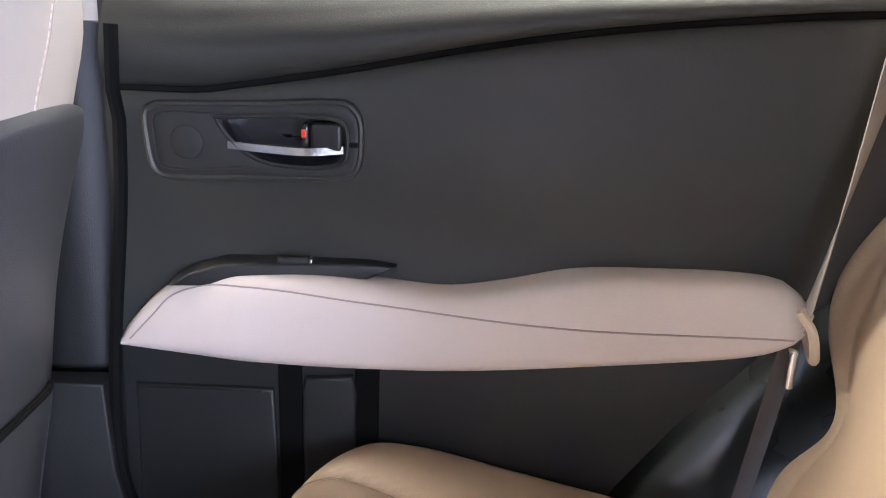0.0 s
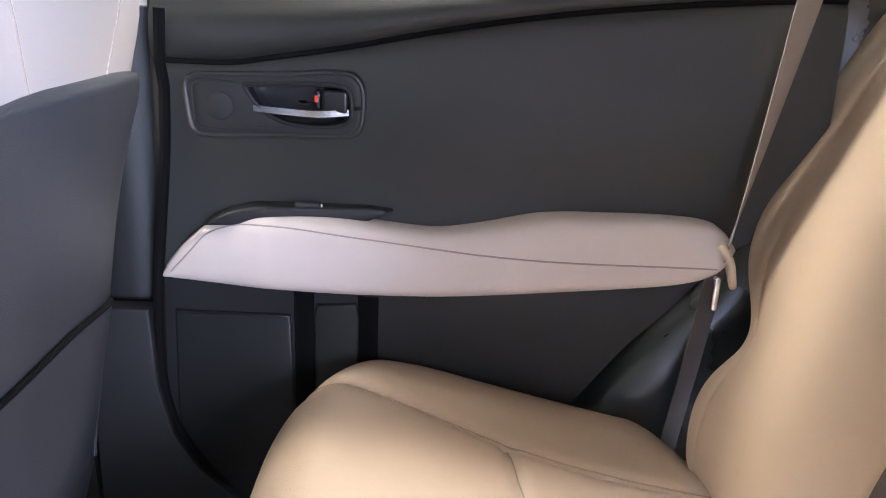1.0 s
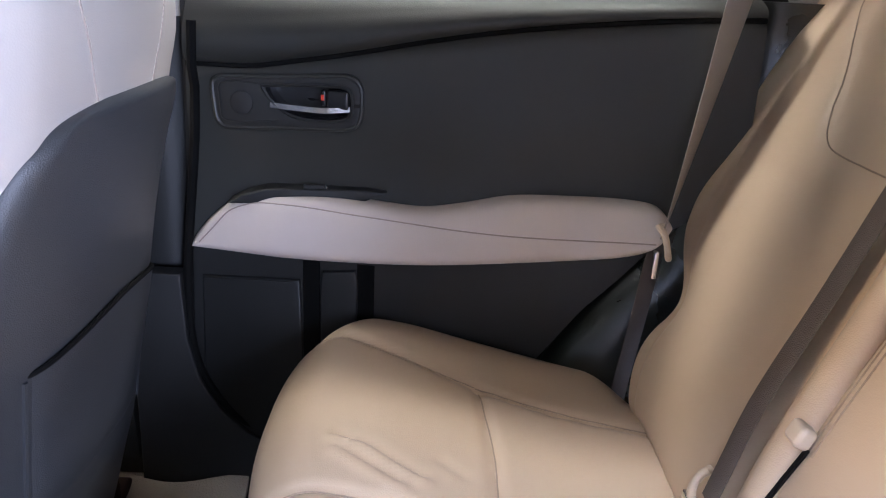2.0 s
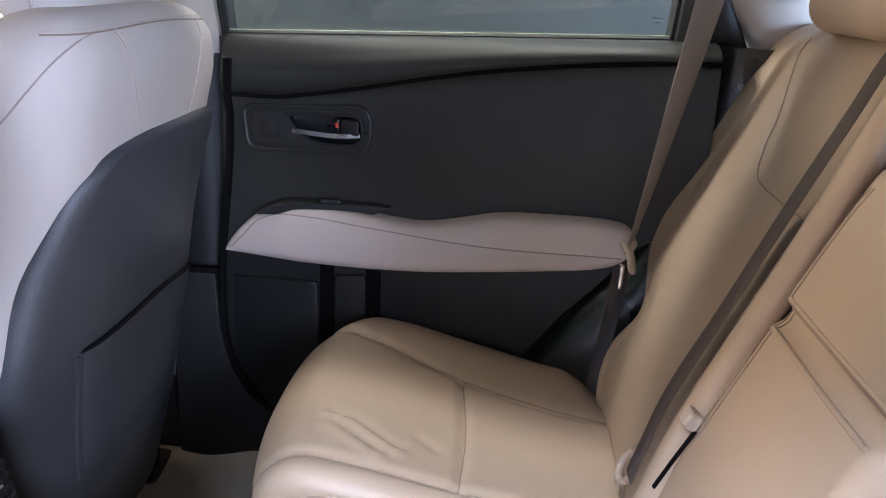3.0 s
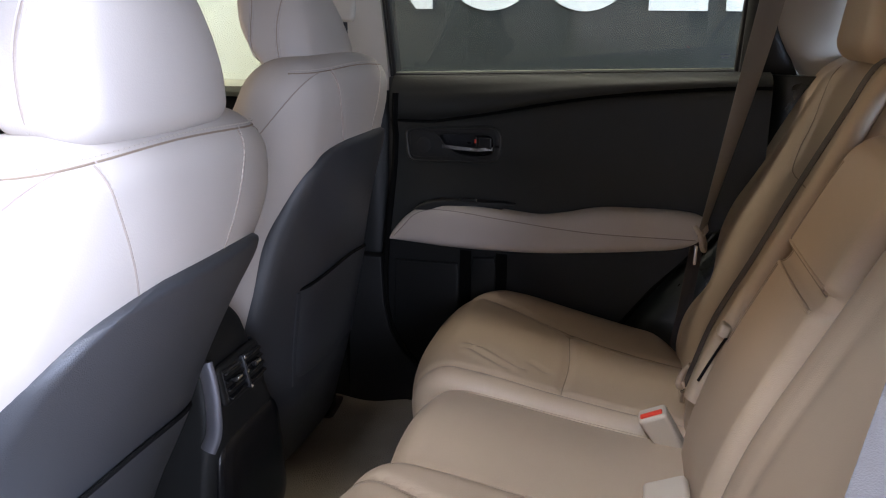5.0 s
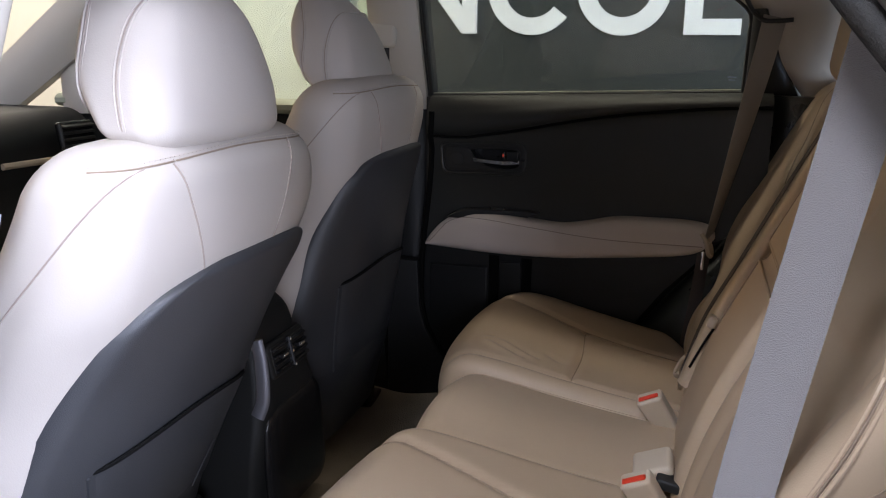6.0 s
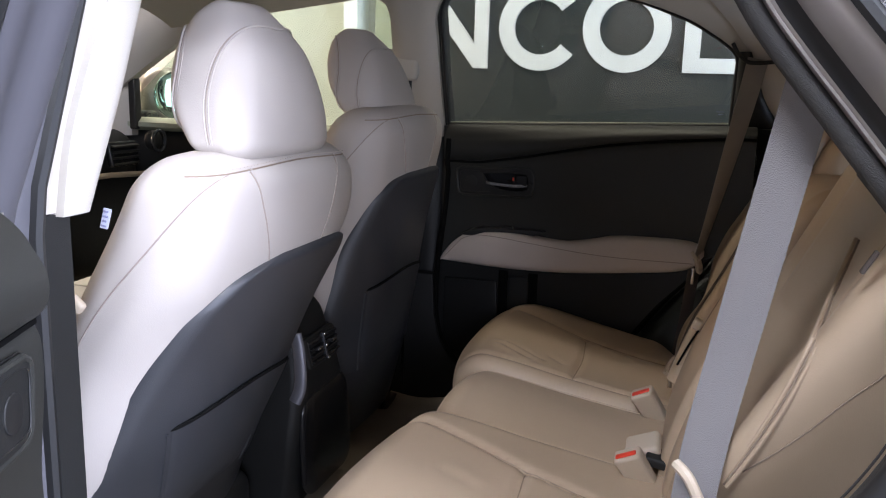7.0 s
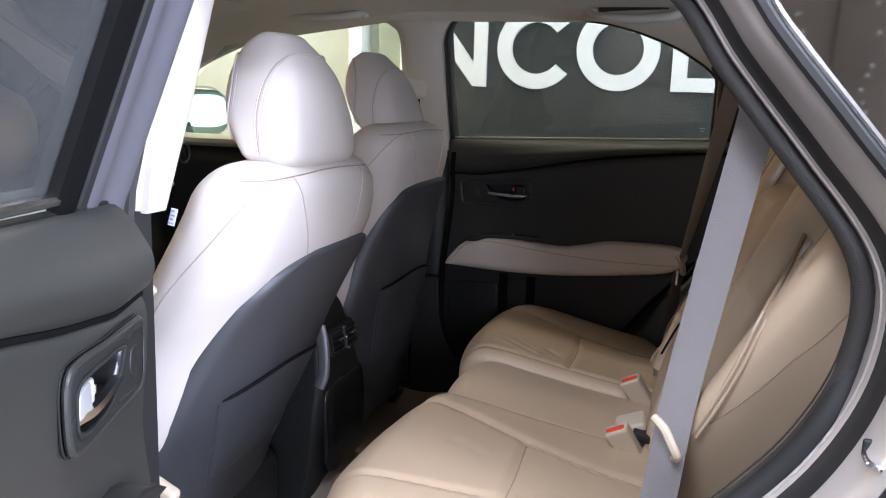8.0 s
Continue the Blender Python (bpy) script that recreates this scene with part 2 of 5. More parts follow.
def sheet(nu, nv, f, depth):
    """A grid surface f(u, v), u and v from 0 to 1, made thick by the vector depth."""
    verts, faces = [], []
    for layer in (0, 1):
        for i in range(nu + 1):
            for j in range(nv + 1):
                verts.append(Vector(f(i / nu, j / nv)) + Vector(depth) * layer)
    w, k = nv + 1, (nu + 1) * (nv + 1)
    for i in range(nu):
        for j in range(nv):
            q = [i * w + j, (i + 1) * w + j, (i + 1) * w + j + 1, i * w + j + 1]
            faces.append(q)
            faces.append([a + k for a in reversed(q)])
    rim = [i * w for i in range(nu + 1)] + [nu * w + j for j in range(1, w)] + [i * w + nv for i in range(nu - 1, -1, -1)] + [j for j in range(nv - 1, 0, -1)]
    for a, b in zip(rim, rim[1:] + rim[:1]):
        faces.append([a, b, b + k, a + k])
    return verts, faces


def sweep(path, profile, side=None, closed=False):
    """A profile of (across, out) pairs drawn along a path; side: the direction of across, a vector or a list of them."""
    pts = [Vector(p) for p in path]
    n, k = len(pts), len(profile)
    verts, faces = [], []
    carry = None
    for i, p in enumerate(pts):
        a, b = (pts[(i - 1) % n], pts[(i + 1) % n]) if closed else (pts[max(0, i - 1)], pts[min(n - 1, i + 1)])
        t = (b - a).normalized()
        s = Vector(side[i] if isinstance(side, list) else side) if side is not None else carry or Vector((0, 0, 1) if abs(t.z) < 0.9 else (1, 0, 0))
        s = (s - t * s.dot(t)).normalized()
        carry = s.copy()
        o = t.cross(s)
        for u, v in profile:
            verts.append(p + s * u + o * v)
    for i in range(n if closed else n - 1):
        for j in range(k):
            a, b = i * k + j, i * k + (j + 1) % k
            c, d = ((i + 1) % n) * k + (j + 1) % k, ((i + 1) % n) * k + j
            faces.append([a, b, c, d])
    if not closed:
        faces.append(list(range(k)))
        faces.append([(n - 1) * k + j for j in reversed(range(k))])
    return verts, faces


def circle(r, k=8, flat=1.0):
    return [(r * math.cos(2 * math.pi * i / k), r * flat * math.sin(2 * math.pi * i / k)) for i in range(k)]


def tube(path, r, k=8, closed=False, flat=1.0, side=None):
    return sweep(path, circle(r, k, flat), side, closed)


def strap(path, width, thick, side):
    w, t = width / 2, thick / 2
    return sweep(path, [(-w, -t * 0.4), (-w + t, -t), (w - t, -t), (w, -t * 0.4), (w, t * 0.4), (w - t, t), (-w + t, t), (-w, t * 0.4)], side)


def prism(outline, depth, bevel=0.0):
    """A flat outline of points in the xz plane, from y = 0 to depth, with its front edge (y = 0) bevelled."""
    bm = bmesh.new()
    vs = [bm.verts.new((x, 0, z)) for x, z in outline]
    face = bm.faces.new(vs)
    ext = bmesh.ops.extrude_face_region(bm, geom=[face])
    for v in ext["geom"]:
        if isinstance(v, bmesh.types.BMVert):
            v.co.y += depth
    if bevel:
        edges = [e for e in bm.edges if all(abs(v.co.y) < 1e-9 for v in e.verts)]
        bmesh.ops.bevel(bm, geom=edges, offset=bevel, segments=3, profile=0.5, affect="EDGES")
    bm.verts.ensure_lookup_table()
    bm.verts.index_update()
    out = [v.co.copy() for v in bm.verts], [[v.index for v in f.verts] for f in bm.faces]
    bm.free()
    return out


def box(x0, x1, y0, y1, z0, z1, r=0.004, n=1, arc=2):
    half = ((x1 - x0) / 2, (y1 - y0) / 2, (z1 - z0) / 2)
    return moved(rounded_box(half, min(r, *[h * 0.95 for h in half]), (n, n, n), arc), Matrix.Translation(((x0 + x1) / 2, (y0 + y1) / 2, (z0 + z1) / 2)))


def drape(geo, points, way, n, lift=0.0):
    """Points of a smooth curve laid onto a mesh along a direction."""
    from mathutils.bvhtree import BVHTree
    tree = BVHTree.FromPolygons([Vector(v) for v in geo[0]], geo[1])
    way = Vector(way).normalized()
    out = []
    for p in spline(points, n):
        hit, normal, _, _ = tree.ray_cast(p - way * 2, way)
        if hit is not None:
            if normal.dot(way) > 0:
                normal = -normal
            out.append(hit + normal * lift)
    return out


def eased(path, reach=3):
    """The same path with its small jumps evened out."""
    n = len(path)
    return [sum((path[j] for j in range(max(0, i - reach), min(n, i + reach + 1))), Vector((0, 0, 0))) / (min(n, i + reach + 1) - max(0, i - reach)) for i in range(n)]


def dashes(path, length=0.0045, gap=0.003, r=0.0008):
    """A row of stitches along a path."""
    geos = []
    total = sum((b - a).length for a, b in zip(path, path[1:]))
    keys = [0.0]
    for a, b in zip(path, path[1:]):
        keys.append(keys[-1] + (b - a).length)

    def at(s):
        for (k0, a), (k1, b) in zip(zip(keys, path), zip(keys[1:], path[1:])):
            if s <= k1:
                return a.lerp(b, (s - k0) / max(1e-9, k1 - k0))
        return path[-1]
    s = 0.0
    while s + length < total:
        geos.append(tube([at(s), at(s + length * 0.5), at(s + length)], r, 5))
        s += length + gap
    return join(*geos)


def side_lean(z):
    """How far the car's side leans inwards at a height over the belt line."""
    return 0.0 if z < 1.18 else 0.38 * (z - 1.18)


# ---- the hall round the car ----
make("ground", box(-9, 9, -8, 6, -0.2, 0.0, 0.01), CONCRETE)
make("ceiling", join(*[box(-9 + 0.3 * k, -8.705 + 0.3 * k, -8, 6, 3.42 + 0.02 * (k % 2), 3.6, 0.005) for k in range(60)]), ROOFING)
make("wall_east", join(box(7, 7.2, -8, -6.3, 0, 3.6, 0.01), box(7, 7.2, -1.5, 0.5, 0, 3.6, 0.01), box(7, 7.2, 2.4, 6, 0, 3.6, 0.01), box(7, 7.2, 0.5, 2.4, 0, 0.9, 0.01), box(7, 7.2, 0.5, 2.4, 2.4, 3.6, 0.01), box(7, 7.2, -6.3, -1.5, 3.4, 3.6, 0.01)), WALL)
tagged(make("window_1", box(7.08, 7.1, 0.5, 2.4, 0.9, 2.4, 0.004), SKYPANE), "frosted hall window full of daylight", "window", kind="structure")
make("wall_west", box(-7.2, -7, -8, 6, 0, 3.6, 0.01), ROOFING)
south = [box(-9, 0.6, -7.2, -7, 0.45 * k, 0.45 * k + 0.444, 0.01) for k in range(8)] + [box(4.6, 9, -7.2, -7, 0, 3.6, 0.01), box(0.6, 2.0, -7.2, -7, 0, 3.6, 0.01), box(2.0, 4.6, -7.2, -7, 0, 0.9, 0.01), box(2.0, 4.6, -7.2, -7, 3.3, 3.6, 0.01)]
make("wall_south", join(*south), ROOFING)
bolts = [moved(rounded_box((0.008, 0.006, 0.005), 0.003, (1, 1, 1), 2), Matrix.Translation((0.3 * random.randint(1, 9) + 0.15 + random.uniform(-0.03, 0.03), random.uniform(-5.0, -1.2), 3.405))) for _ in range(420)]
tagged(make("roof_bolts", join(*bolts), WHITE), "pale bolts scattered over the brown metal roof", "bolts", kind="stuff")
make("wall_north", join(box(-9, 9, 2.7, 2.9, 0, 3.6, 0.01)), WALL)
for name in ("ground", "ceiling", "wall_east", "wall_west", "wall_south", "wall_north"):
    tagged(bpy.data.objects[name], kind="structure")

board = thing("sign_board", "dark green-grey wall panel with large white shapes", "sign")
make("panel", box(-1.02, 3.2, 2.42, 2.5, 0.05, 3.0, 0.006), SIGN, board)


def ring(cx, cz, r, thick, a0, a1, n=48):
    geo_o = [(cx + r * math.cos(radians(a0 + (a1 - a0) * i / n)), cz + r * math.sin(radians(a0 + (a1 - a0) * i / n))) for i in range(n + 1)]
    q = r - thick
    geo_i = [(cx + q * math.cos(radians(a0 + (a1 - a0) * i / n)), cz + q * math.sin(radians(a0 + (a1 - a0) * i / n))) for i in range(n + 1)]
    verts, faces = [], []
    for (ax, az), (bx, bz) in zip(geo_o, geo_i):
        verts += [(ax, 2.402, az), (bx, 2.402, bz), (bx, 2.42, bz), (ax, 2.42, az)]
    for i in range(n):
        for j in range(4):
            faces.append([4 * i + j, 4 * i + (j + 1) % 4, 4 * i + 4 + (j + 1) % 4, 4 * i + 4 + j])
    if abs(a1 - a0) < 359:
        faces += [[0, 1, 2, 3], [4 * n + k for k in (3, 2, 1, 0)]]
    return verts, faces


def flat(outline):
    return moved(prism(outline, 0.018), Matrix.Translation((0, 2.402, 0)))


Z0, Z1 = 1.378, 1.752
make("sign_shape", flat([(-0.97, Z0), (-0.90, Z0), (-0.90, 1.63), (-0.705, Z0), (-0.638, Z0), (-0.638, Z1), (-0.703, Z1), (-0.703, 1.49), (-0.90, Z1), (-0.97, Z1)]), WHITE, board, smooth=False)
make("sign_shape", ring(-0.394, 1.565, 0.192, 0.072, 38, 322), WHITE, board)
make("sign_shape", ring(-0.01, 1.565, 0.192, 0.074, 0, 360), WHITE, board)
make("sign_shape", flat([(0.239, Z0), (0.462, Z0), (0.462, 1.441), (0.309, 1.441), (0.309, Z1), (0.239, Z1)]), WHITE, board, smooth=False)
make("sign_shape", flat([(0.53, Z0), (0.60, Z0), (0.60, 1.63), (0.80, Z0), (0.865, Z0), (0.865, Z1), (0.797, Z1), (0.797, 1.49), (0.60, Z1), (0.53, Z1)]), WHITE, board, smooth=False)
for x0, x1, m in ((-1.43, -1.355, WHITE), (-1.14, -1.075, WHITE)):
    tagged(make("wall_strip", box(x0, x1, 2.55, 2.7, 0, 3.4, 0.004), m), "white painted upright strip on the hall wall", "trim", "wall strips")
tagged(make("wall_panel", box(-1.27, -1.145, 2.58, 2.7, 0, 3.4, 0.004), SCREEN), "grey-green upright panel on the hall wall", "panel")
# unseen fixtures that go with the added tube lights
for x, y in ((-0.25, -2.55), (0.95, -1.55), (0.2, 1.65), (-3.0, 1.2)):
    lamp = thing("tube_lamp", "white tube lamp fixture under the metal roof, out of view", "lamp", "tube lamps")
    make("housing", box(x - 0.75, x + 0.75, y - 0.09, y + 0.09, 3.36, 3.42, 0.01), WHITE, lamp)
    for dy in (-0.05, 0.05):
        make("tube", tube([(x - 0.7, y + dy, 3.34), (x + 0.7, y + dy, 3.34)], 0.014), TUBE, lamp)

# made-up wall fixture for the warm fill, out of view
sconce = thing("fill_wall_lamp", "added warm fill lamp on the brown hall wall, out of view", "lamp")
make("housing", box(-7.0, -6.94, -1.2, 0.8, 2.0, 2.2, 0.01), WHITE, sconce)
for z in (2.05, 2.15):
    make("tube", tube([(-6.92, -1.15, z), (-6.92, 0.75, z)], 0.014), WARMTUBE, sconce)

# ---- car shell ----
def side_y(z, base):
    return base - side_lean(z)


make("floor", sheet(20, 20, lambda u, v: (-1.4 + 2.0 * u, -0.74 + 1.48 * v, 0.40 + 0.10 * math.exp(-((v - 0.5) / 0.1) ** 4)), (0, 0, -0.05)), CARPET)
make("headliner", sheet(24, 24, lambda u, v: (-1.08 + 2.38 * u, -0.60 + 1.2 * v, 1.60 - 0.07 * abs(2 * v - 1) ** 4 - 0.09 * max(0, 0.28 - u) / 0.28), (0, 0, 0.03)), LINER)
make("roof_panel", sheet(24, 24, lambda u, v: (-1.0 + 2.3 * u, -0.64 + 1.28 * v, 1.66 - 0.06 * abs(2 * v - 1) ** 4 - 0.06 * max(0, 0.25 - u) / 0.25), (0, 0, 0.01)), PAINT)
for name in ("floor", "headliner", "roof_panel"):
    tagged(bpy.data.objects[name], kind="structure")


def pillar(name, outline, base, sign, mat, thick=0.05):
    """A trim piece on the car's side from (x, z) outline rows: (z, x front, x rear)."""
    rows = outline

    def f(u, v):
        z = rows[0][0] + (rows[-1][0] - rows[0][0]) * u
        x0 = lerp_table([(r[0], r[1]) for r in rows], z)
        x1 = lerp_table([(r[0], r[2]) for r in rows], z)
        bow = 0.018 * (1 - abs(2 * v - 1) ** 3)
        return (x0 + (x1 - x0) * v, sign * (side_y(z, base) - bow), z)
    return tagged(make(name, sheet(24, 10, f, (0, sign * thick, 0)), mat), kind="structure")


for sign in (1, -1):
    rear_x = -0.318 if sign > 0 else -0.298
    pillar("trim_b_pillar_upper", [(1.17, -0.455, rear_x), (1.42, -0.440, rear_x), (1.47, -0.438, rear_x), (1.50, -0.443, rear_x + 0.01), (1.515, -0.456, rear_x + 0.02), (1.524, -0.485, rear_x + 0.03), (1.53, -0.545, rear_x + 0.045), (1.57, -0.62, rear_x + 0.07)], 0.725 if sign > 0 else 0.715, sign, PILLAR)
    # far lower pillar takes the darkened plastic, near one stays lighter
    pillar("trim_b_pillar_lower", [(0.42, -0.40, rear_x), (0.9, -0.43, rear_x), (1.168, -0.455, rear_x)], 0.728 if sign > 0 else 0.718, sign, HARD if sign > 0 else BLACK)
    pillar("trim_roof_rail", [(1.525, -0.9, 0.46), (1.60, -0.9, 0.9)], 0.715, sign, LINER, 0.03)
    pillar("trim_c_pillar", [(1.225, 0.532, 0.60), (1.30, 0.470, 0.62), (1.40, 0.435, 0.60), (1.46, 0.39, 0.60), (1.57, 0.28, 0.80)], 0.665, sign, PILLAR, 0.04)
    if sign > 0:
        QFRONT = [(0.45, 0.05), (0.60, 0.17), (0.72, 0.24), (0.80, 0.30), (0.90, 0.385), (1.0, 0.43), (1.228, 0.44)]

        def arch(u, v):
            z = 0.45 + 0.778 * u
            x = smooth_table(QFRONT, z) + 0.008 + 0.5 * v * v
            return (x, side_y(z, 0.672) - 0.062 * (1 - math.exp(-0.5 * v * v / 0.035)), z)
        tagged(make("trim_quarter", sheet(40, 24, arch, (0, 0.03, 0)), ARCH), kind="structure")
        # black tube painted as the shade in the arch gap
        tagged(make("trim_quarter_gap", tube([(smooth_table(QFRONT, z), side_y(z, 0.655), z) for z in [0.45 + 0.02 * i for i in range(28)]], 0.009, 8), GAP), kind="structure")
        pillar("trim_quarter_upper", [(1.22, 0.415, 0.525), (1.30, 0.415, 0.482), (1.40, 0.415, 0.442)], 0.668, sign, HARD, 0.02)
    else:
        pillar("trim_quarter", [(0.45, 0.10, 0.9), (0.70, 0.36, 0.9), (0.9, 0.50, 0.9), (1.228, 0.58, 0.95)], 0.70, sign, GLOSSY, 0.03)
    pillar("trim_d_pillar", [(1.22, 0.95, 1.2), (1.57, 0.80, 1.2)], 0.66, sign, PILLAR, 0.04)
    pillar("trim_sill", [(0.34, -0.9, 0.2), (0.60 if sign > 0 else 0.47, -0.9, 0.2)], 0.75, sign, BLACK, 0.06)
    def a_post(u, v, sign=sign):
        i = -1.62 + 1.0 * u
        low = smooth_table([(-1.62, 1.08), (-1.30, 1.280), (-1.157, 1.372), (-1.074, 1.416), (-0.91, 1.478), (-0.78, 1.510), (-0.62, 1.53)], i)
        high = smooth_table([(-1.62, 1.20), (-1.39, 1.363), (-1.21, 1.487), (-1.10, 1.548), (-0.95, 1.572), (-0.78, 1.582), (-0.62, 1.588)], i)
        return (i, sign * (0.675 - 0.05 * v - 0.02 * math.sin(math.pi * v) - 0.03 * u), low + (high - low) * v)
    tagged(make("trim_a_pillar", sheet(40, 8, a_post, (0, sign * 0.035, 0)), PILLAR), kind="structure")
    tagged(make("trim_mirror_sail", sheet(6, 10, lambda u, v, sign=sign: (-1.375 + 0.08 * u, sign * (0.69 - 0.01 * math.sin(math.pi * u)), 1.13 + (0.105 + 0.05 * u) * v), (0, sign * 0.03, 0)), PILLAR), kind="structure")
    tagged(make("trim_window_divider", box(-1.292, -1.268, sign * 0.69 - 0.015, sign * 0.69 + 0.015, 1.15, 1.30, 0.005), RUBBER), kind="structure")
# unseen rear body, added to hold daylight from behind off the seats
tagged(make("tailgate", join(box(1.62, 1.68, -0.72, 0.72, 0.40, 1.16, 0.02), box(1.62, 1.68, -0.72, 0.72, 1.56, 1.70, 0.02), box(1.62, 1.68, -0.72, -0.60, 1.16, 1.56, 0.02), box(1.62, 1.68, 0.60, 0.72, 1.16, 1.56, 0.02)), PAINT), kind="structure")
tagged(make("tailgate_glass", box(1.64, 1.645, -0.60, 0.60, 1.16, 1.56, 0.002), DARKTINT), kind="structure")
for sign in (1, -1):
    y = sign * 0.72
    tagged(make("cargo_side", join(box(0.60, 1.62, y - 0.015, y + 0.015, 0.40, 1.24, 0.008), box(0.60, 1.62, y * 0.86 - 0.015, y * 0.86 + 0.015, 1.54, 1.68, 0.008), box(1.5, 1.62, y * 0.93 - 0.02, y * 0.93 + 0.02, 1.24, 1.54, 0.008)), BLACK), kind="structure")
    tagged(make("cargo_glass", sheet(1, 1, lambda u, v, sign=sign: (0.62 + 0.9 * u, sign * (0.715 - 0.095 * v), 1.235 + 0.31 * v), (0, sign * 0.004, 0)), DARKTINT), kind="structure")
tagged(make("trim_kick", moved(prism([(-0.40, 0.40), (0.05, 0.40), (0.02, 0.47), (-0.10, 0.482), (-0.17, 0.502), (-0.225, 0.532), (-0.268, 0.572), (-0.298, 0.622), (-0.314, 0.69), (-0.320, 0.80), (-0.40, 0.80)], 0.03, 0.004), Matrix.Translation((0, 0.655, 0))), KICK), kind="structure")
tagged(make("cargo_floor", box(0.62, 1.7, -0.62, 0.62, 0.72, 0.76, 0.01), CARPET), kind="structure")
tagged(make("tailgate_trim", box(1.6, 1.66, -0.62, 0.62, 0.76, 1.15, 0.02), BLACK), kind="structure")



def surround(u, v):
    x = -0.315 + 0.80 * u
    zt = smooth_table([(-0.33, 1.525), (-0.27, 1.534), (0.0, 1.532), (0.15, 1.518), (0.29, 1.474), (0.36, 1.436), (0.41, 1.400), (0.44, 1.37), (0.485, 1.33)], x)
    z = zt + (1.60 - zt) * v
    return (x, side_y(z, 0.712) - 0.05 * (x + 0.3) - 0.012 * math.sin(math.pi * v), z)


tagged(make("trim_window_surround", sheet(60, 8, surround, (0, 0.02, 0)), LINER), kind="structure")


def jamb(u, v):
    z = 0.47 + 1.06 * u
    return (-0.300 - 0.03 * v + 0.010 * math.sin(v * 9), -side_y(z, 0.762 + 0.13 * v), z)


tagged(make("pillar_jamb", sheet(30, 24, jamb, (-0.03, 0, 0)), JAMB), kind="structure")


def pillar_edge(u, v):
    z = 1.166 + 0.362 * u
    inner = smooth_table([(1.16, -0.692), (1.224, -0.660), (1.30, -0.624), (1.362, -0.598), (1.446, -0.563), (1.53, -0.530)], z)
    outer = smooth_table([(1.16, -0.740), (1.243, -0.722), (1.307, -0.696), (1.374, -0.664), (1.428, -0.634), (1.53, -0.584)], z)
    return (-0.288 - 0.008 * (1 - v) ** 8, inner + (outer - inner) * v, z)


tagged(make("trim_pillar_edge", sheet(30, 10, pillar_edge, (-0.05, 0, 0)), PILLAR), kind="structure")
for y, r in ((0.772, 0.009), (0.865, 0.008)):
    tagged(make("trim_pillar_seal", tube([(-0.295, -side_y(z, y), z) for z in [0.5 + 0.05 * i for i in range(21)]], r, 8), RUBBER), kind="structure")

# ---- doors ----
DOOR_Y = 0.672


def door_surface(x, z):
    y = DOOR_Y - 0.1286 * (x + 0.3)
    seam_z = smooth_table(DOOR_SEAM, x)
    d = z - seam_z
    if d >= 0:
        y += 0.010 - 0.018 * math.sin(min(1, d / 0.045) * math.pi / 2) + 0.055 * max(0, (z - 1.165) / 0.05) ** 2
    else:
        y += 0.012 * math.exp(d / 0.008) + 0.010 * math.exp(-((z - 0.96) / 0.07) ** 2)
    return y


DOOR_SEAM = [(-0.32, 1.110), (-0.284, 1.111), (-0.207, 1.112), (-0.168, 1.118), (-0.07, 1.135), (0.035, 1.157), (0.136, 1.175), (0.234, 1.188), (0.367, 1.201), (0.46, 1.206)]
ARM_TOP = [(-0.302, 0.850), (-0.292, 0.866), (-0.262, 0.899), (-0.220, 0.926), (-0.19, 0.932), (-0.168, 0.935), (-0.09, 0.936), (-0.012, 0.929), (0.042, 0.927), (0.095, 0.936), (0.163, 0.952), (0.24, 0.957), (0.326, 0.958), (0.366, 0.951), (0.378, 0.936)]
ARM_LOW = [(-0.302, 0.841), (-0.183, 0.842), (-0.068, 0.843), (0.073, 0.852), (0.26, 0.876), (0.331, 0.890), (0.362, 0.908), (0.378, 0.930)]
ARM_SEW = [(-0.289, 0.852), (-0.262, 0.882), (-0.238, 0.907), (-0.197, 0.923), (-0.135, 0.925), (-0.045, 0.918), (0.070, 0.910), (0.177, 0.908), (0.354, 0.914)]


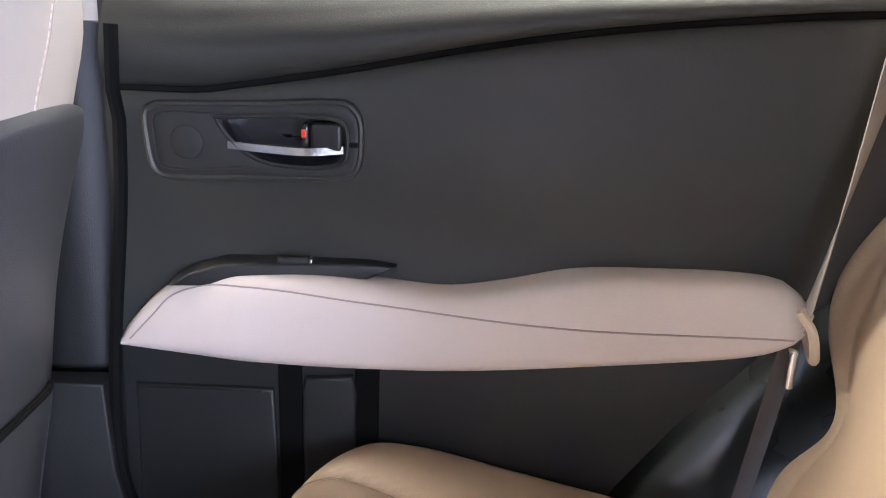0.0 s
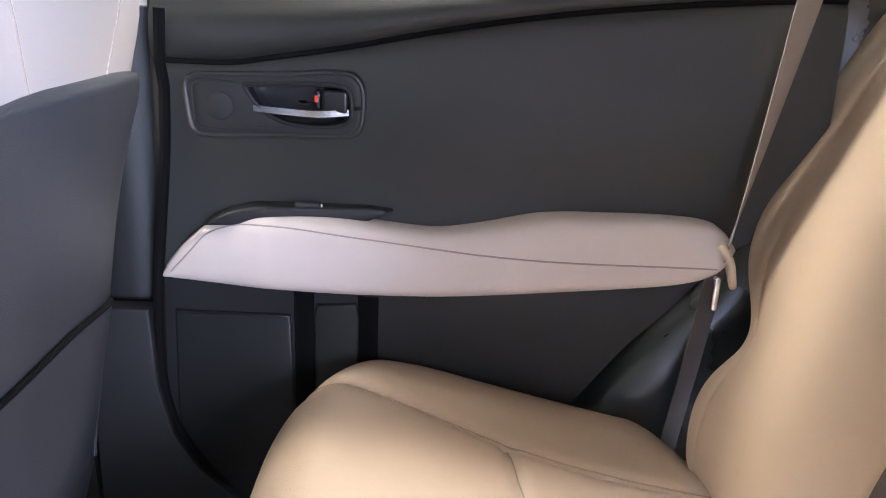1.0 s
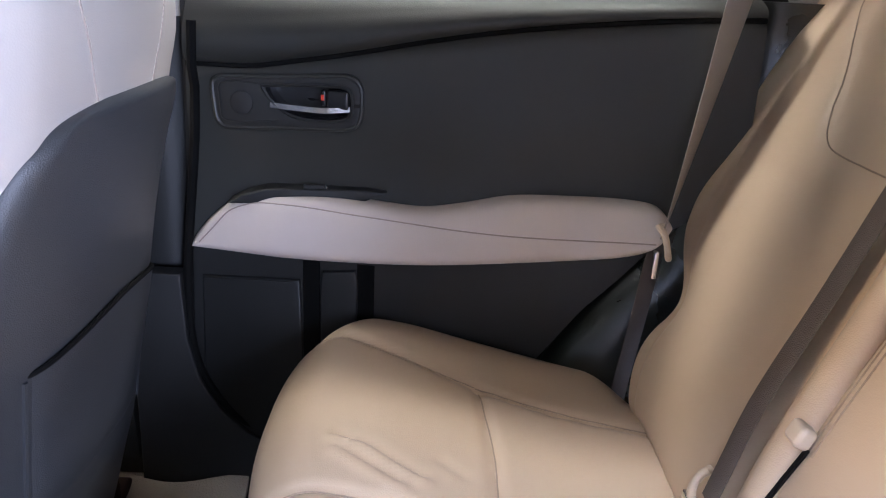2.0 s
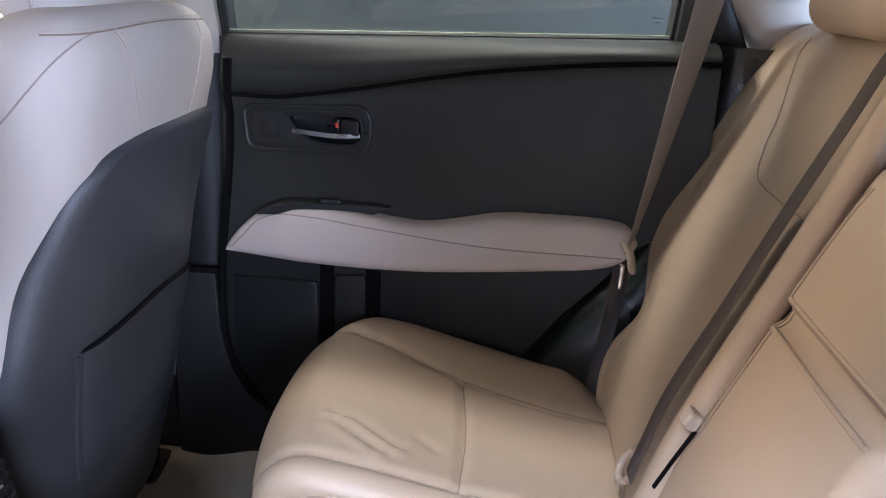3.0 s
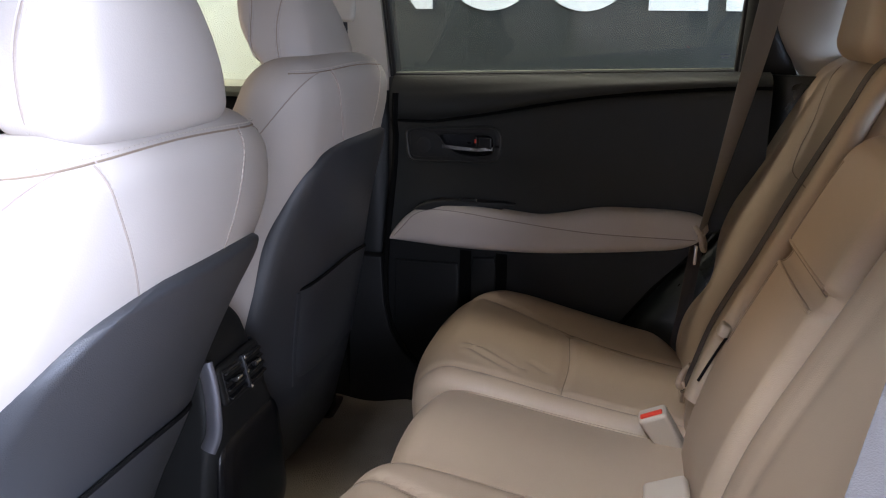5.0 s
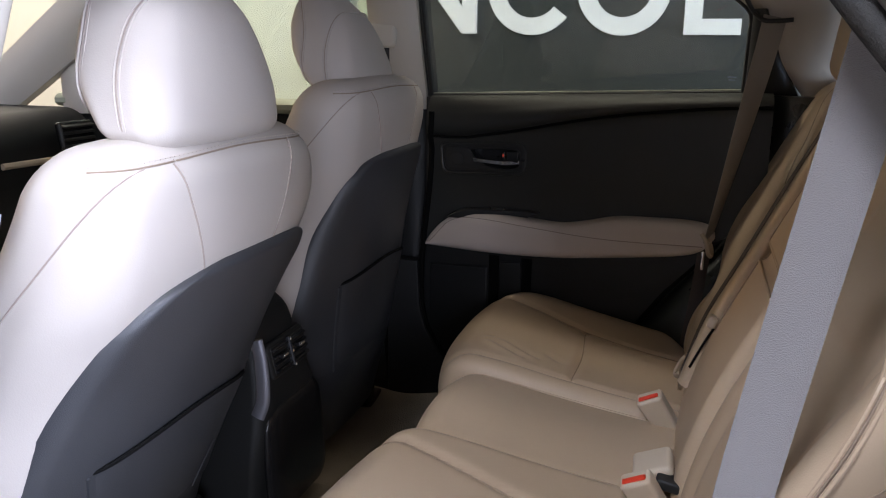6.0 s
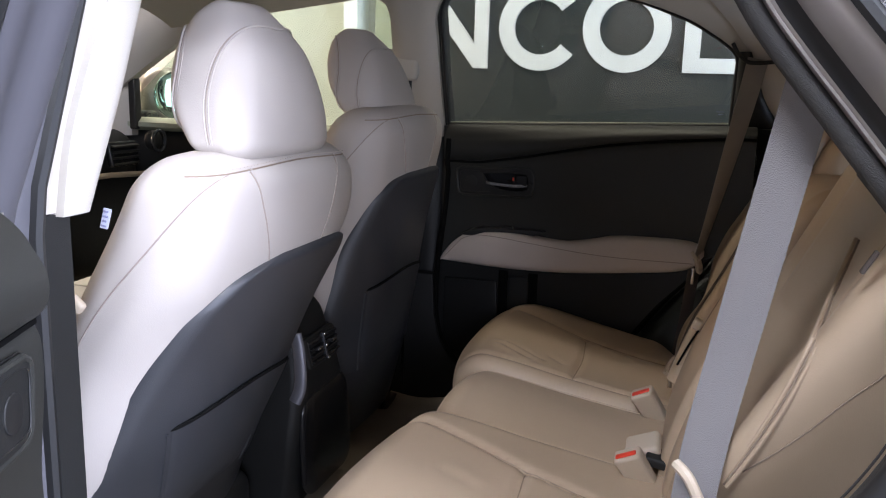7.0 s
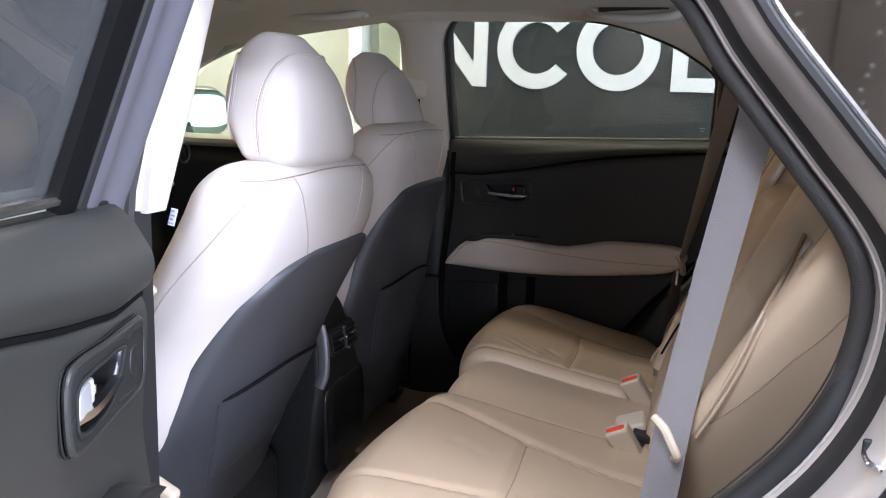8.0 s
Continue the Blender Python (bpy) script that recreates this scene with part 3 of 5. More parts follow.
def rear_door(name, sign, label):
    root = thing(name, label, "car door", kind="structure")

    def flip(geo):
        return [(v[0], sign * v[1], v[2]) for v in geo[0]], geo[1]

    front = [(0.47, -0.20), (0.50, -0.255), (0.54, -0.288), (0.60, -0.312), (0.8, -0.306), (1.0, -0.302), (1.22, -0.300)]
    back = [(0.47, 0.06), (0.60, 0.15), (0.713, 0.223), (0.791, 0.278), (0.845, 0.327), (0.90, 0.373), (0.95, 0.43), (1.05, 0.47), (1.22, 0.47)]

    def across(u, z):
        x0, x1 = lerp_table(front, z), lerp_table(back, z)
        return x0 + (x1 - x0) * u

    def lower(u, v):
        x = across(u, 1.1)
        hi = smooth_table(DOOR_SEAM, x)
        z = 0.47 + (hi - 0.47) * (1 - (1 - v) ** 1.6)
        x = across(u, z)
        return (x, door_surface(x, min(z, smooth_table(DOOR_SEAM, x) - 1e-4)), z)

    def upper(u, v):
        x = across(u, 1.15)
        lo = smooth_table(DOOR_SEAM, x)
        hi = 1.204 + 0.026 * (x + 0.3) / 0.7
        z = lo + (hi - lo) * v
        q = (hi - lo) / 0.09
        roll = 0.012 * math.exp(-(z - lo) / 0.008) - 0.006 * math.sin(min(1.0, v * 1.5) * math.pi) * q + 0.035 * v ** 4
        return (x, DOOR_Y - 0.1286 * (x + 0.3) - 0.004 + roll + 0.05 * v * (x + 0.3) * 0.6, z)
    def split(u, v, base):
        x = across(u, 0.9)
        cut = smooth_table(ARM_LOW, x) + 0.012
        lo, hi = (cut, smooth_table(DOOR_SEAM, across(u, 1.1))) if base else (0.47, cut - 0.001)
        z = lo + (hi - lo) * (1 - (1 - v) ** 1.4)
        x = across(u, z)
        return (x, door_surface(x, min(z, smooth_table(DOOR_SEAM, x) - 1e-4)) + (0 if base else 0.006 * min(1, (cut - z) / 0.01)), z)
    def pierced(geo):
        """The panel with the handle's opening left out."""
        def open_at(p):
            return -0.192 < p[0] < -0.061 and 1.041 < p[2] < 1.092 and p[2] > 1.041 + 0.5 * max(0.0, -0.145 - p[0])
        return geo[0], [q for q in geo[1] if not any(open_at(geo[0][i]) for i in q)]
    make("trim_panel", flip(pierced(sheet(110, 90, lambda u, v: split(u, v, True), (0, 0.035, 0)))), SOFT, root)
    make("lower_panel", flip(sheet(70, 50, lambda u, v: split(u, v, False), (0, 0.03, 0))), HARD, root, "hard black plastic lower door panel, shaded in its colour")
    make("upper_pad", flip(sheet(70, 20, upper, (0, 0.035, 0))), SOFT, root)
    # near-black tube, the groove's shade in its colour
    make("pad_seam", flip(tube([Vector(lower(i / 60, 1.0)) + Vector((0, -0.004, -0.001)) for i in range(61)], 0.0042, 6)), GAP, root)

    def arm(u, v):
        x = -0.302 + 0.680 * u
        hi, lo = smooth_table(ARM_TOP, x), smooth_table(ARM_LOW, x)
        mid, h = (hi + lo) / 2, (hi - lo) / 2
        a = math.pi * v
        reach = 0.052 * min(1, (u + 0.02) / 0.22) ** 0.6 * min(1, (1.02 - u) / 0.05) ** 0.5 + 0.006
        p = 0.42
        yy = reach * math.sin(a) ** p
        zz = mid + h * (1 if math.cos(a) > 0 else -1) * abs(math.cos(a)) ** 0.55
        lean = 0.012 * (zz - mid) / max(h, 0.005) * (0.4 + 0.6 * u)
        return (x, DOOR_Y - 0.1286 * (x + 0.3) - yy + lean * math.sin(a) + 0.012, zz)
    pad = sheet(90, 26, arm, (0, 0.004, 0))
    rest = make("armrest_pad", flip(pad), ARMLEATHER, root, "cream leather armrest pad with a dark seam")
    path = drape(pad, [(x, 0, z) for x, z in ARM_SEW], (0, 1, 0), 90, 0.0)
    make("seam", flip(tube(path, 0.0010, 6)), SEAMPALE, rest)
    # near-black tube in place of the shade round the closed door
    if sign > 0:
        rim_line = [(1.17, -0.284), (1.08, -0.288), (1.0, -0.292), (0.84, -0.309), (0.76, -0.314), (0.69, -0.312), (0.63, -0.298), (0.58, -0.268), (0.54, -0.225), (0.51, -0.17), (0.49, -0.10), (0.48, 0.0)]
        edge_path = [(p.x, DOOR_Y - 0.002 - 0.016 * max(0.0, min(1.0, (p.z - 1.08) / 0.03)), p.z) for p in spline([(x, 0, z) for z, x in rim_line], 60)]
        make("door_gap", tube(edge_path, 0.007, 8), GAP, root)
    # switch panel over the armrest
    sw = [(-0.240, 0.920), (-0.215, 0.935), (-0.185, 0.944), (-0.14, 0.946), (-0.04, 0.948), (-0.012, 0.945), (-0.035, 0.935), (-0.055, 0.926), (-0.12, 0.922)]
    cap = make("switch_panel", flip(moved(prism(sw, 0.07, 0.004), Matrix.Translation((0, 0.630, 0)))), HARD, root, "black window switch panel")
    make("window_switch", flip(moved(rounded_box((0.016, 0.010, 0.004), 0.003, (2, 2, 1), 2), pose(-0.115, 0.642, 0.946, -20))), BLACK, cap)
    make("switch_edge", flip(box(-0.099, -0.096, 0.632, 0.642, 0.946, 0.951, 0.001)), CHROME, cap)
    # handle bezel: a raised surround with a scooped recess and a chrome lever
    def place(geo, y=0.0):
        return flip(([(v[0], v[1] + y + DOOR_Y - 0.1286 * (v[0] + 0.3), v[2]) for v in geo[0]], geo[1]))
    rim = spline([(-0.248, 0, 1.096), (-0.15, 0, 1.100), (-0.066, 0, 1.104), (-0.052, 0, 1.092), (-0.050, 0, 1.060), (-0.055, 0, 1.040), (-0.070, 0, 1.033), (-0.16, 0, 1.029), (-0.243, 0, 1.026), (-0.254, 0, 1.034), (-0.259, 0, 1.060), (-0.260, 0, 1.088), (-0.248, 0, 1.096)], 96)[:-1]
    bez = make("handle_bezel", place(tube(rim, 0.0036, 8, True, 1.0, (0, 1, 0)), -0.005), SOFT, root)
    outer = [(-0.155 + (p.x + 0.155) * 1.036, 0, 1.065 + (p.z - 1.065) * 1.09) for p in rim]
    make("bezel_gap", place(tube(outer, 0.0010, 6, True, 1.0, (0, 1, 0)), -0.0005), RUBBER, bez)
    inner = [(p.x, p.z) for p in rim]
    recess = [(-0.190, 1.086), (-0.150, 1.089), (-0.085, 1.091), (-0.066, 1.086), (-0.062, 1.070), (-0.065, 1.050), (-0.085, 1.043), (-0.115, 1.042), (-0.145, 1.046), (-0.166, 1.057), (-0.180, 1.071)]
    mid = Vector((-0.125, 0, 1.066))

    def ray_loop(loop, a):
        best = None
        way = Vector((math.cos(a), 0, math.sin(a)))
        for p, q in zip(loop, loop[1:] + loop[:1]):
            e, d = Vector((p[0], 0, p[1])) - mid, Vector((q[0] - p[0], 0, q[1] - p[1]))
            det = way.x * -d.z + way.z * d.x
            if abs(det) > 1e-12:
                k = (e.x * -d.z + e.z * d.x) / det
                m = (way.x * e.z - way.z * e.x) / det
                if k > 0 and -1e-6 <= m <= 1 + 1e-6:
                    best = max(best or 0, k)
        return mid + way * (best or 0.02)

    def plate(u, v):
        a = 2 * math.pi * u
        p = ray_loop(inner, a).lerp(ray_loop(recess, a), v)
        return (p.x, -0.0085 + 0.002 * abs(2 * v - 1) ** 6, p.z)
    make("bezel_face", place(sheet(120, 5, plate, (0, 0.004, 0))), BLACK, bez)
    lip = spline([(x, 0, z) for x, z in recess + recess[:1]], 60)[:-1]
    make("recess_lip", place(tube(lip, 0.0022, 6, True, 1.0, (0, 1, 0)), -0.0085), BLACK, bez)
    def bowl(u, v):
        p = ray_loop(recess, 2 * math.pi * u)
        q = p.lerp(mid, 0.16 * math.sin(min(1.0, v * 2) * math.pi / 2) if v < 0.5 else 0.16 + 0.84 * (v - 0.5) * 2)
        return (q.x, -0.0085 + 0.036 * (1 - math.cos(min(1.0, v * 2) * math.pi / 2)), q.z)
    make("recess", place(sheet(80, 12, bowl, (0, 0.002, 0))), GLOSSY, bez, "deep dark handle recess")
    for line in ([(-0.195, 1.090), (-0.248, 1.087), (-0.250, 1.060), (-0.244, 1.036), (-0.165, 1.039)],):
        make("panel_line", place(tube(spline([(x, 0, z) for x, z in line], 40), 0.0010, 6), -0.0085), RUBBER, bez)
    lever = sweep(spline([(-0.178, -0.006, 1.0605), (-0.14, -0.008, 1.0585), (-0.10, -0.008, 1.0575), (-0.066, -0.004, 1.0605)], 24), [(-0.0042, -0.003), (-0.0025, -0.0055), (0.002, -0.0055), (0.0042, -0.003), (0.0038, 0.004), (-0.0035, 0.004)], (0, 0, 1))
    make("door_handle", place(lever), CHROME, bez, "chrome door handle lever")
    # near knob painted silver for the daylight it reflects; far one stays black
    make("lever_body", place(moved(rounded_box((0.016, 0.010, 0.014), 0.005, (2, 2, 2), 3), Matrix.Translation((-0.082, 0.000, 1.072)))), GLOSSY if sign > 0 else LITKNOB, bez)
    make("lock_tab", place(moved(rounded_box((0.0035, 0.008, 0.011), 0.003, (1, 1, 2), 2), Matrix.Translation((-0.102, -0.001, 1.074)))), GLOSSY if sign > 0 else LITKNOB, bez)
    make("lock_mark", place(moved(rounded_box((0.0022, 0.002, 0.004), 0.001, (1, 1, 1), 2), Matrix.Translation((-0.1035, -0.0085, 1.075)))), RED if sign > 0 else CHROME, bez)
    disc = [(0.0165 * math.cos(a * math.pi / 18) - 0.219, 0.0165 * math.sin(a * math.pi / 18) + 1.061) for a in range(36)]
    make("tweeter_grille", place(prism(disc, 0.004, 0.001), -0.0100), RUBBER, bez, "round dark tweeter grille")
    # map pocket and speaker in the lower part
    pocket = [(-0.292, 0.794), (-0.158, 0.799), (-0.140, 0.799), (-0.136, 0.66), (-0.14, 0.53), (-0.20, 0.505), (-0.27, 0.535), (-0.296, 0.60)]
    make("speaker_cover", place(prism(pocket, 0.02, 0.004), 0.001), HARD, root)
    make("cover_edge", place(tube([(-0.285, 0.000, 0.790), (-0.20, 0.000, 0.794), (-0.152, 0.000, 0.795)], 0.0010, 6)), BLACK, root)
    make("pocket_rib", place(prism([(-0.106, 0.816), (-0.056, 0.821), (-0.052, 0.80), (-0.056, 0.60), (-0.106, 0.60), (-0.11, 0.80)], 0.02, 0.004), -0.001), BLACK, root)
    # flat near-black plates drawn as the shade inside the slots
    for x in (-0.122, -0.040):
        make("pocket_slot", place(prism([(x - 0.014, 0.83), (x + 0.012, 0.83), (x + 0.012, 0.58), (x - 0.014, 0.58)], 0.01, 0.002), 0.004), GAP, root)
    # window with its seals
    top = [(-0.305, 1.20), (-0.302, 1.45), (-0.296, 1.50), (-0.262, 1.532), (0.0, 1.532), (0.15, 1.518), (0.29, 1.472), (0.36, 1.434), (0.40, 1.405), (0.413, 1.385), (0.413, 1.35), (0.412, 1.22)]

    def pane(u, v):
        x = -0.315 + 0.735 * u
        zt = smooth_table([(-0.33, 1.55), (0.0, 1.55), (0.16, 1.53), (0.30, 1.48), (0.37, 1.43), (0.43, 1.36)], x)
        z = 1.16 + (zt - 1.16) * v
        return (x, side_y(z, 0.735) - 0.05 * (x + 0.3), z)
    win = make("window_glass", flip(sheet(16, 12, pane, (0, 0.004, 0))), TINT if sign > 0 else HAZED, root, "tinted rear door window glass, closed")
    win.visible_shadow = False
    seal_path = [(x, side_y(z, 0.728) - 0.05 * (x + 0.3), z) for x, z in [(p.x, p.z) for p in spline([(a, 0, b) for a, b in top], 80)]]
    make("window_seal", flip(tube(seal_path, 0.005, 6)), RUBBER, root)
    belt = [(x, side_y(1.2, 0.722) - 0.05 * (x + 0.3), 1.203 + 0.026 * (x + 0.3) / 0.7) for x in [-0.3 + 0.72 * i / 30 for i in range(31)]]
    make("belt_seal", flip(tube(belt, 0.006, 6)), RUBBER, root)
    make("belt_bead", flip(tube([(x, y + 0.004, z + 0.006) for x, y, z in belt], 0.002, 6)), SCREEN, root)
    wide = [(x + (0.012 if x > 0.3 else -0.012 if x < -0.25 else 0), y + 0.035, z + (0.014 if z > 1.4 else 0)) for x, y, z in seal_path]
    make("window_frame", flip(sweep(wide, [(-0.022, -0.012), (0.022, -0.012), (0.022, 0.012), (-0.022, 0.012)], (0, 1, 0))), BLACK if sign > 0 else GLOSSY, root)

    if sign < 0:
        def sash(u, v):
            z = 1.20 + 0.33 * v
            x = -0.226 + 0.049 * u
            return (x, side_y(z, 0.722) - 0.05 * (x + 0.3) - 0.006 * math.sin(math.pi * u), z)
        make("sash", flip(sheet(8, 12, sash, (0, 0.012, 0))), GAP, root, "black window sash")

        def post(u, v):
            z = 1.17 + 0.37 * v
            x = -0.345 + 0.103 * u
            return (x, side_y(z, 0.719) - 0.004 * math.sin(3 * math.pi * u), z)
        # post takes the darkened jamb paint as well
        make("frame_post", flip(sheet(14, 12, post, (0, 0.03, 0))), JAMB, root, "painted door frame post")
        make("frame_seal", flip(tube([(-0.234, side_y(z, 0.722), z) for z in (1.19, 1.3, 1.42, 1.53)], 0.009, 8)), RUBBER, root)
        make("belt_trim", flip(sweep([(-0.19, side_y(1.22, 0.72), 1.222), (0.0, side_y(1.22, 0.708), 1.228), (0.36, side_y(1.22, 0.692), 1.242)], circle(0.006, 8), (0, 0, 1))), CHROME, root, "chrome belt line trim")

    def skin(u, v):
        z = 0.45 + 0.75 * v
        x0, x1 = lerp_table(front, z) - 0.02, lerp_table(back, z) + 0.03
        x = x0 + (x1 - x0) * u
        return (x, 0.86 - 0.10 * abs(v - 0.45) ** 2 * 2, z)
    make("outer_skin", flip(sheet(20, 20, skin, (0, 0.01, 0))), PAINT, root)
    # closed door's edge is black: the gap's shade put into its colour
    make("door_edge", flip(sweep([(lerp_table(front, z) - 0.005, 0.775, z) for z in [0.5 + 0.07 * i for i in range(11)]], [(-0.07, -0.008), (0.09, -0.008), (0.09, 0.008), (-0.07, 0.008)], (0, 1, 0))), PAINT if sign < 0 else RUBBER, root)
    return root


rear_door("door_1", 1, "closed rear car door with black trim and cream armrest")
swung = rear_door("door_2", -1, "open rear car door swung outwards, black trim inside")
HINGE = (-0.345, -0.90, 0)
swung.matrix_world = Matrix.Translation(HINGE) @ Matrix.Rotation(radians(-76), 4, "Z") @ Matrix.Translation((0.345, 0.84, 0))


def front_door(name, sign, label):
    root = thing(name, label, "car door", kind="structure")

    def f(u, v):
        z = 0.45 + 0.71 * v
        return (-1.40 + 0.98 * u, sign * (0.70 - 0.03 * math.sin(math.pi * v) + 0.05 * max(0, v - 0.93) / 0.07), z)
    make("trim_panel", sheet(30, 30, f, (0, sign * 0.12, 0)), BLACK, root)
    make("sill_cap", sweep([(-1.40, sign * 0.72, 1.165), (-0.44, sign * 0.72, 1.165)], circle(0.02, 10, 1.8), (0, 0, 1)), SCREEN, root)

    def pane(u, v):
        x = -1.40 + 0.96 * u
        z = 1.15 + (smooth_table([(-1.40, 1.17), (-1.12, 1.37), (-0.95, 1.49), (-0.7, 1.55), (-0.44, 1.55)], x) - 1.15) * v
        return (x, sign * side_y(z, 0.745), z)
    g = make("window_glass", sheet(20, 8, pane, (0, sign * 0.004, 0)), CLEAR, root)
    g.visible_shadow = False
    return root


front_door("door_3", 1, "closed front car door, dark trim")
front_door("door_4", -1, "closed front car door beside the driver seat")

# ---- front seats ----
BACK_X = [(0.45, -0.44), (0.64, -0.385), (0.83, -0.300), (0.95, -0.246), (1.06, -0.200), (1.13, -0.184), (1.22, -0.182)]


BOW = [(0.45, 0.035), (0.82, 0.045), (0.92, 0.052), (1.0, 0.040), (1.05, 0.028), (1.22, 0.026)]


def front_seat(head_x=0.0, head_z=0.0, upright=0.0, slim=False, foot=0.665):
    root = thing("front_seat", "cream leather front seat with dark grey plastic back", "car seat", "front seats")

    def back_x(z):
        low = max(0.0, 1.10 - max(z, 0.6))
        return smooth_table(BACK_X, z) + upright * low * low / (low + 0.02)

    def warp(x, y, z):
        zz = 0.83 + z
        wide = smooth_table([(0.45, 0.80), (0.62, 0.84), (0.72, 1.06), (0.82, 1.08), (0.95, 0.99), (1.08, 0.95), (1.215, 0.86)], zz)
        deep = smooth_table([(0.45, 1.3), (0.8, 1.35), (1.05, 1.28), (1.215, 0.92)], zz)
        if y > 0:
            wide = smooth_table([(0.45, 0.80), (0.95, 0.82), (1.04, 0.93), (1.11, 1.05), (1.16, 1.03), (1.215, 0.90)], zz)
        xr = back_x(zz)
        ny = y * wide
        bow = -0.9 * smooth_table(BOW, zz) * (abs(y) / 0.225) ** 3
        return (xr + (x - 0.075) * deep + bow * (x + 0.075) / 0.15, ny, zz + 0.012 * math.cos(y / 0.24 * 1.5) * max(0, (zz - 1.1) / 0.12))
    geo = rounded_box((0.075, 0.25, 0.385), (0.06, 0.065, 0.05), (5, 20, 34), 6, warp)
    back = make("backrest", geo, LEATHER, root)
    seams = [
        ([(-0.235 + 0.47 * i / 24, 1.200 + 0.004 * math.cos(6 * (i / 24 - 0.5))) for i in range(25)], (-1, 0, 0)),
        ([(-0.125, 1.198), (-0.110, 1.15), (-0.070, 1.05)], (-1, 0, 0)),
        ([(0.125, 1.198), (0.110, 1.15), (0.070, 1.05)], (-1, 0, 0)),
    ]
    for pts, way in seams:
        p = drape(geo, [(0.5, y, z) for y, z in pts], way, 60, 0.0)
        make("seam", tube(p, 0.0012, 6), SEAM if len(pts) > 3 else SEAMPALE, back)
        make("stitching", dashes([q + Vector((0.0007, 0.0, 0.005)) for q in p], 0.004, 0.003, 0.0007), STITCH, back)
    for s in (-1, 1):
        p = drape(geo, [(x, s, z) for x, z in ((-0.205, 1.197), (-0.265, 1.12), (-0.35, 1.02), (-0.42, 0.90), (-0.46, 0.82))], (0, -s, 0), 50, 0.0)
        if len(p) > 3:
            make("seam", tube(p, 0.0012, 6), SEAMPALE, back)

    # plastic back shell
    def reach(z):
        if slim:
            return smooth_table([(0.42, 0.250), (0.62, 0.258), (0.72, 0.252), (0.776, 0.246), (0.844, 0.239), (0.916, 0.223), (0.976, 0.209), (1.008, 0.200), (1.030, 0.188), (1.050, 0.165), (1.064, 0.132), (1.072, 0.09), (1.077, 0.04), (1.078, 0.02)], z)
        return smooth_table([(0.42, 0.250), (0.62, 0.257), (0.72, 0.259), (0.80, 0.255), (0.885, 0.240), (0.97, 0.218), (1.025, 0.200), (1.05, 0.180), (1.066, 0.150), (1.074, 0.10), (1.077, 0.05), (1.078, 0.02)], z)

    def reach_in(z):
        return smooth_table([(0.42, 0.235), (0.62, 0.245), (0.80, 0.240), (0.90, 0.225), (1.0, 0.212), (1.04, 0.206), (1.062, 0.196), (1.072, 0.165), (1.077, 0.08), (1.078, 0.02)], z)

    def on_back(y, z, out):
        return (back_x(z) + out - smooth_table(BOW, z) * (abs(y) / 0.225) ** 3, y, z)

    def shell(z0, z1, out):
        def f(u, v):
            z = z0 + (z1 - z0) * (1 - (1 - v) ** 2 if z1 > 1 else v)
            a, b = -reach(z), reach_in(z)
            y = a + (b - a) * u
            rim = max(0.0, 1 - min(y - a, b - y, (1.078 - z) * 1.5 if z1 > 1 else 1.0) / 0.022)
            return on_back(y, z, out - 0.014 * rim ** 2.2)
        return f
    cover = make("back_shell", sheet(60, 56, shell(foot, 1.078, 0.011), (-0.008, 0, 0)), SHELL, root, "dark grey plastic seat back shell")
    make("lower_cover", sheet(40, 12, shell(0.45, foot - 0.003, 0.006), (-0.008, 0, 0)), SHELL, root, "dark grey plastic lower seat cover")

    def pocket(u, v):
        s = 2 * u - 1
        z = foot + 0.003 + (0.860 - foot - 0.085 * upright) * v - 0.022 * s * s * v
        y = s * (0.112 + 0.056 * v) if slim else s * (0.150 + 0.018 * v) - 0.010
        edge = (1 - abs(s) ** 14) * (1 - (1 - v) ** 10)
        return on_back(y, z, 0.008 + 0.009 * max(0, edge))
    make("map_pocket", sheet(40, 24, pocket, (-0.004, 0, 0)), SHELL, cover, "dark seat back map pocket")
    lip = [Vector(pocket(i / 40, 1.0)) + Vector((0.004, 0, 0.004)) for i in range(41)]
    # near-black tube for the shade at the pocket's upper edge
    make("pocket_gap", tube([q + Vector((-0.005, 0, -0.001)) for q in lip], 0.0032, 8), GAP, cover)
    for s in (0.0, 1.0):
        side = [Vector(pocket(s, i / 20)) + Vector((0.002, -0.003 if s == 0 else 0.003, 0)) for i in range(21)]
        make("pocket_welt", tube(side, 0.0024 if slim else 0.0032, 6), SHELL, cover)

    # headrest
    def hwarp(x, y, z):
        f = (z + 0.105) / 0.21
        k = smooth_table([(0, 1.06), (0.3, 0.98), (0.6, 0.80), (0.85, 0.57), (1.0, 0.43)], f)
        d = smooth_table([(0, 0.86), (0.3, 1.0), (0.7, 0.92), (1.0, 0.62)], f)
        cut = 0.030 * max(0.0, 1 - f / 0.45) ** 1.5 * (0.06 - x) / 0.12
        return (-0.238 + head_x + x * d - (0.035 - 0.8 * head_x) * f - 0.020 * (abs(y) / 0.13) ** 2.5 + cut, y * k, 1.318 + head_z + z - 0.034 * (max(0.0, -x) / 0.06) ** 2 * max(0.0, f) ** 3 - 0.009 * max(0.0, f - 0.7) / 0.3 - 0.016 * (max(0.0, x) / 0.06) ** 2 * max(0.0, f) ** 3)
    hgeo = rounded_box((0.06, 0.133, 0.109), (0.036, 0.036, 0.024), (10, 16, 18), 6, hwarp)
    head = make("headrest", hgeo, LEATHER, root)
    for x0, tilt in ((-0.258 + head_x, 0.034), (-0.306 + head_x, -0.024)):
        p = []
        for k in range(110):
            a = radians(-50 + 280 * k / 109)
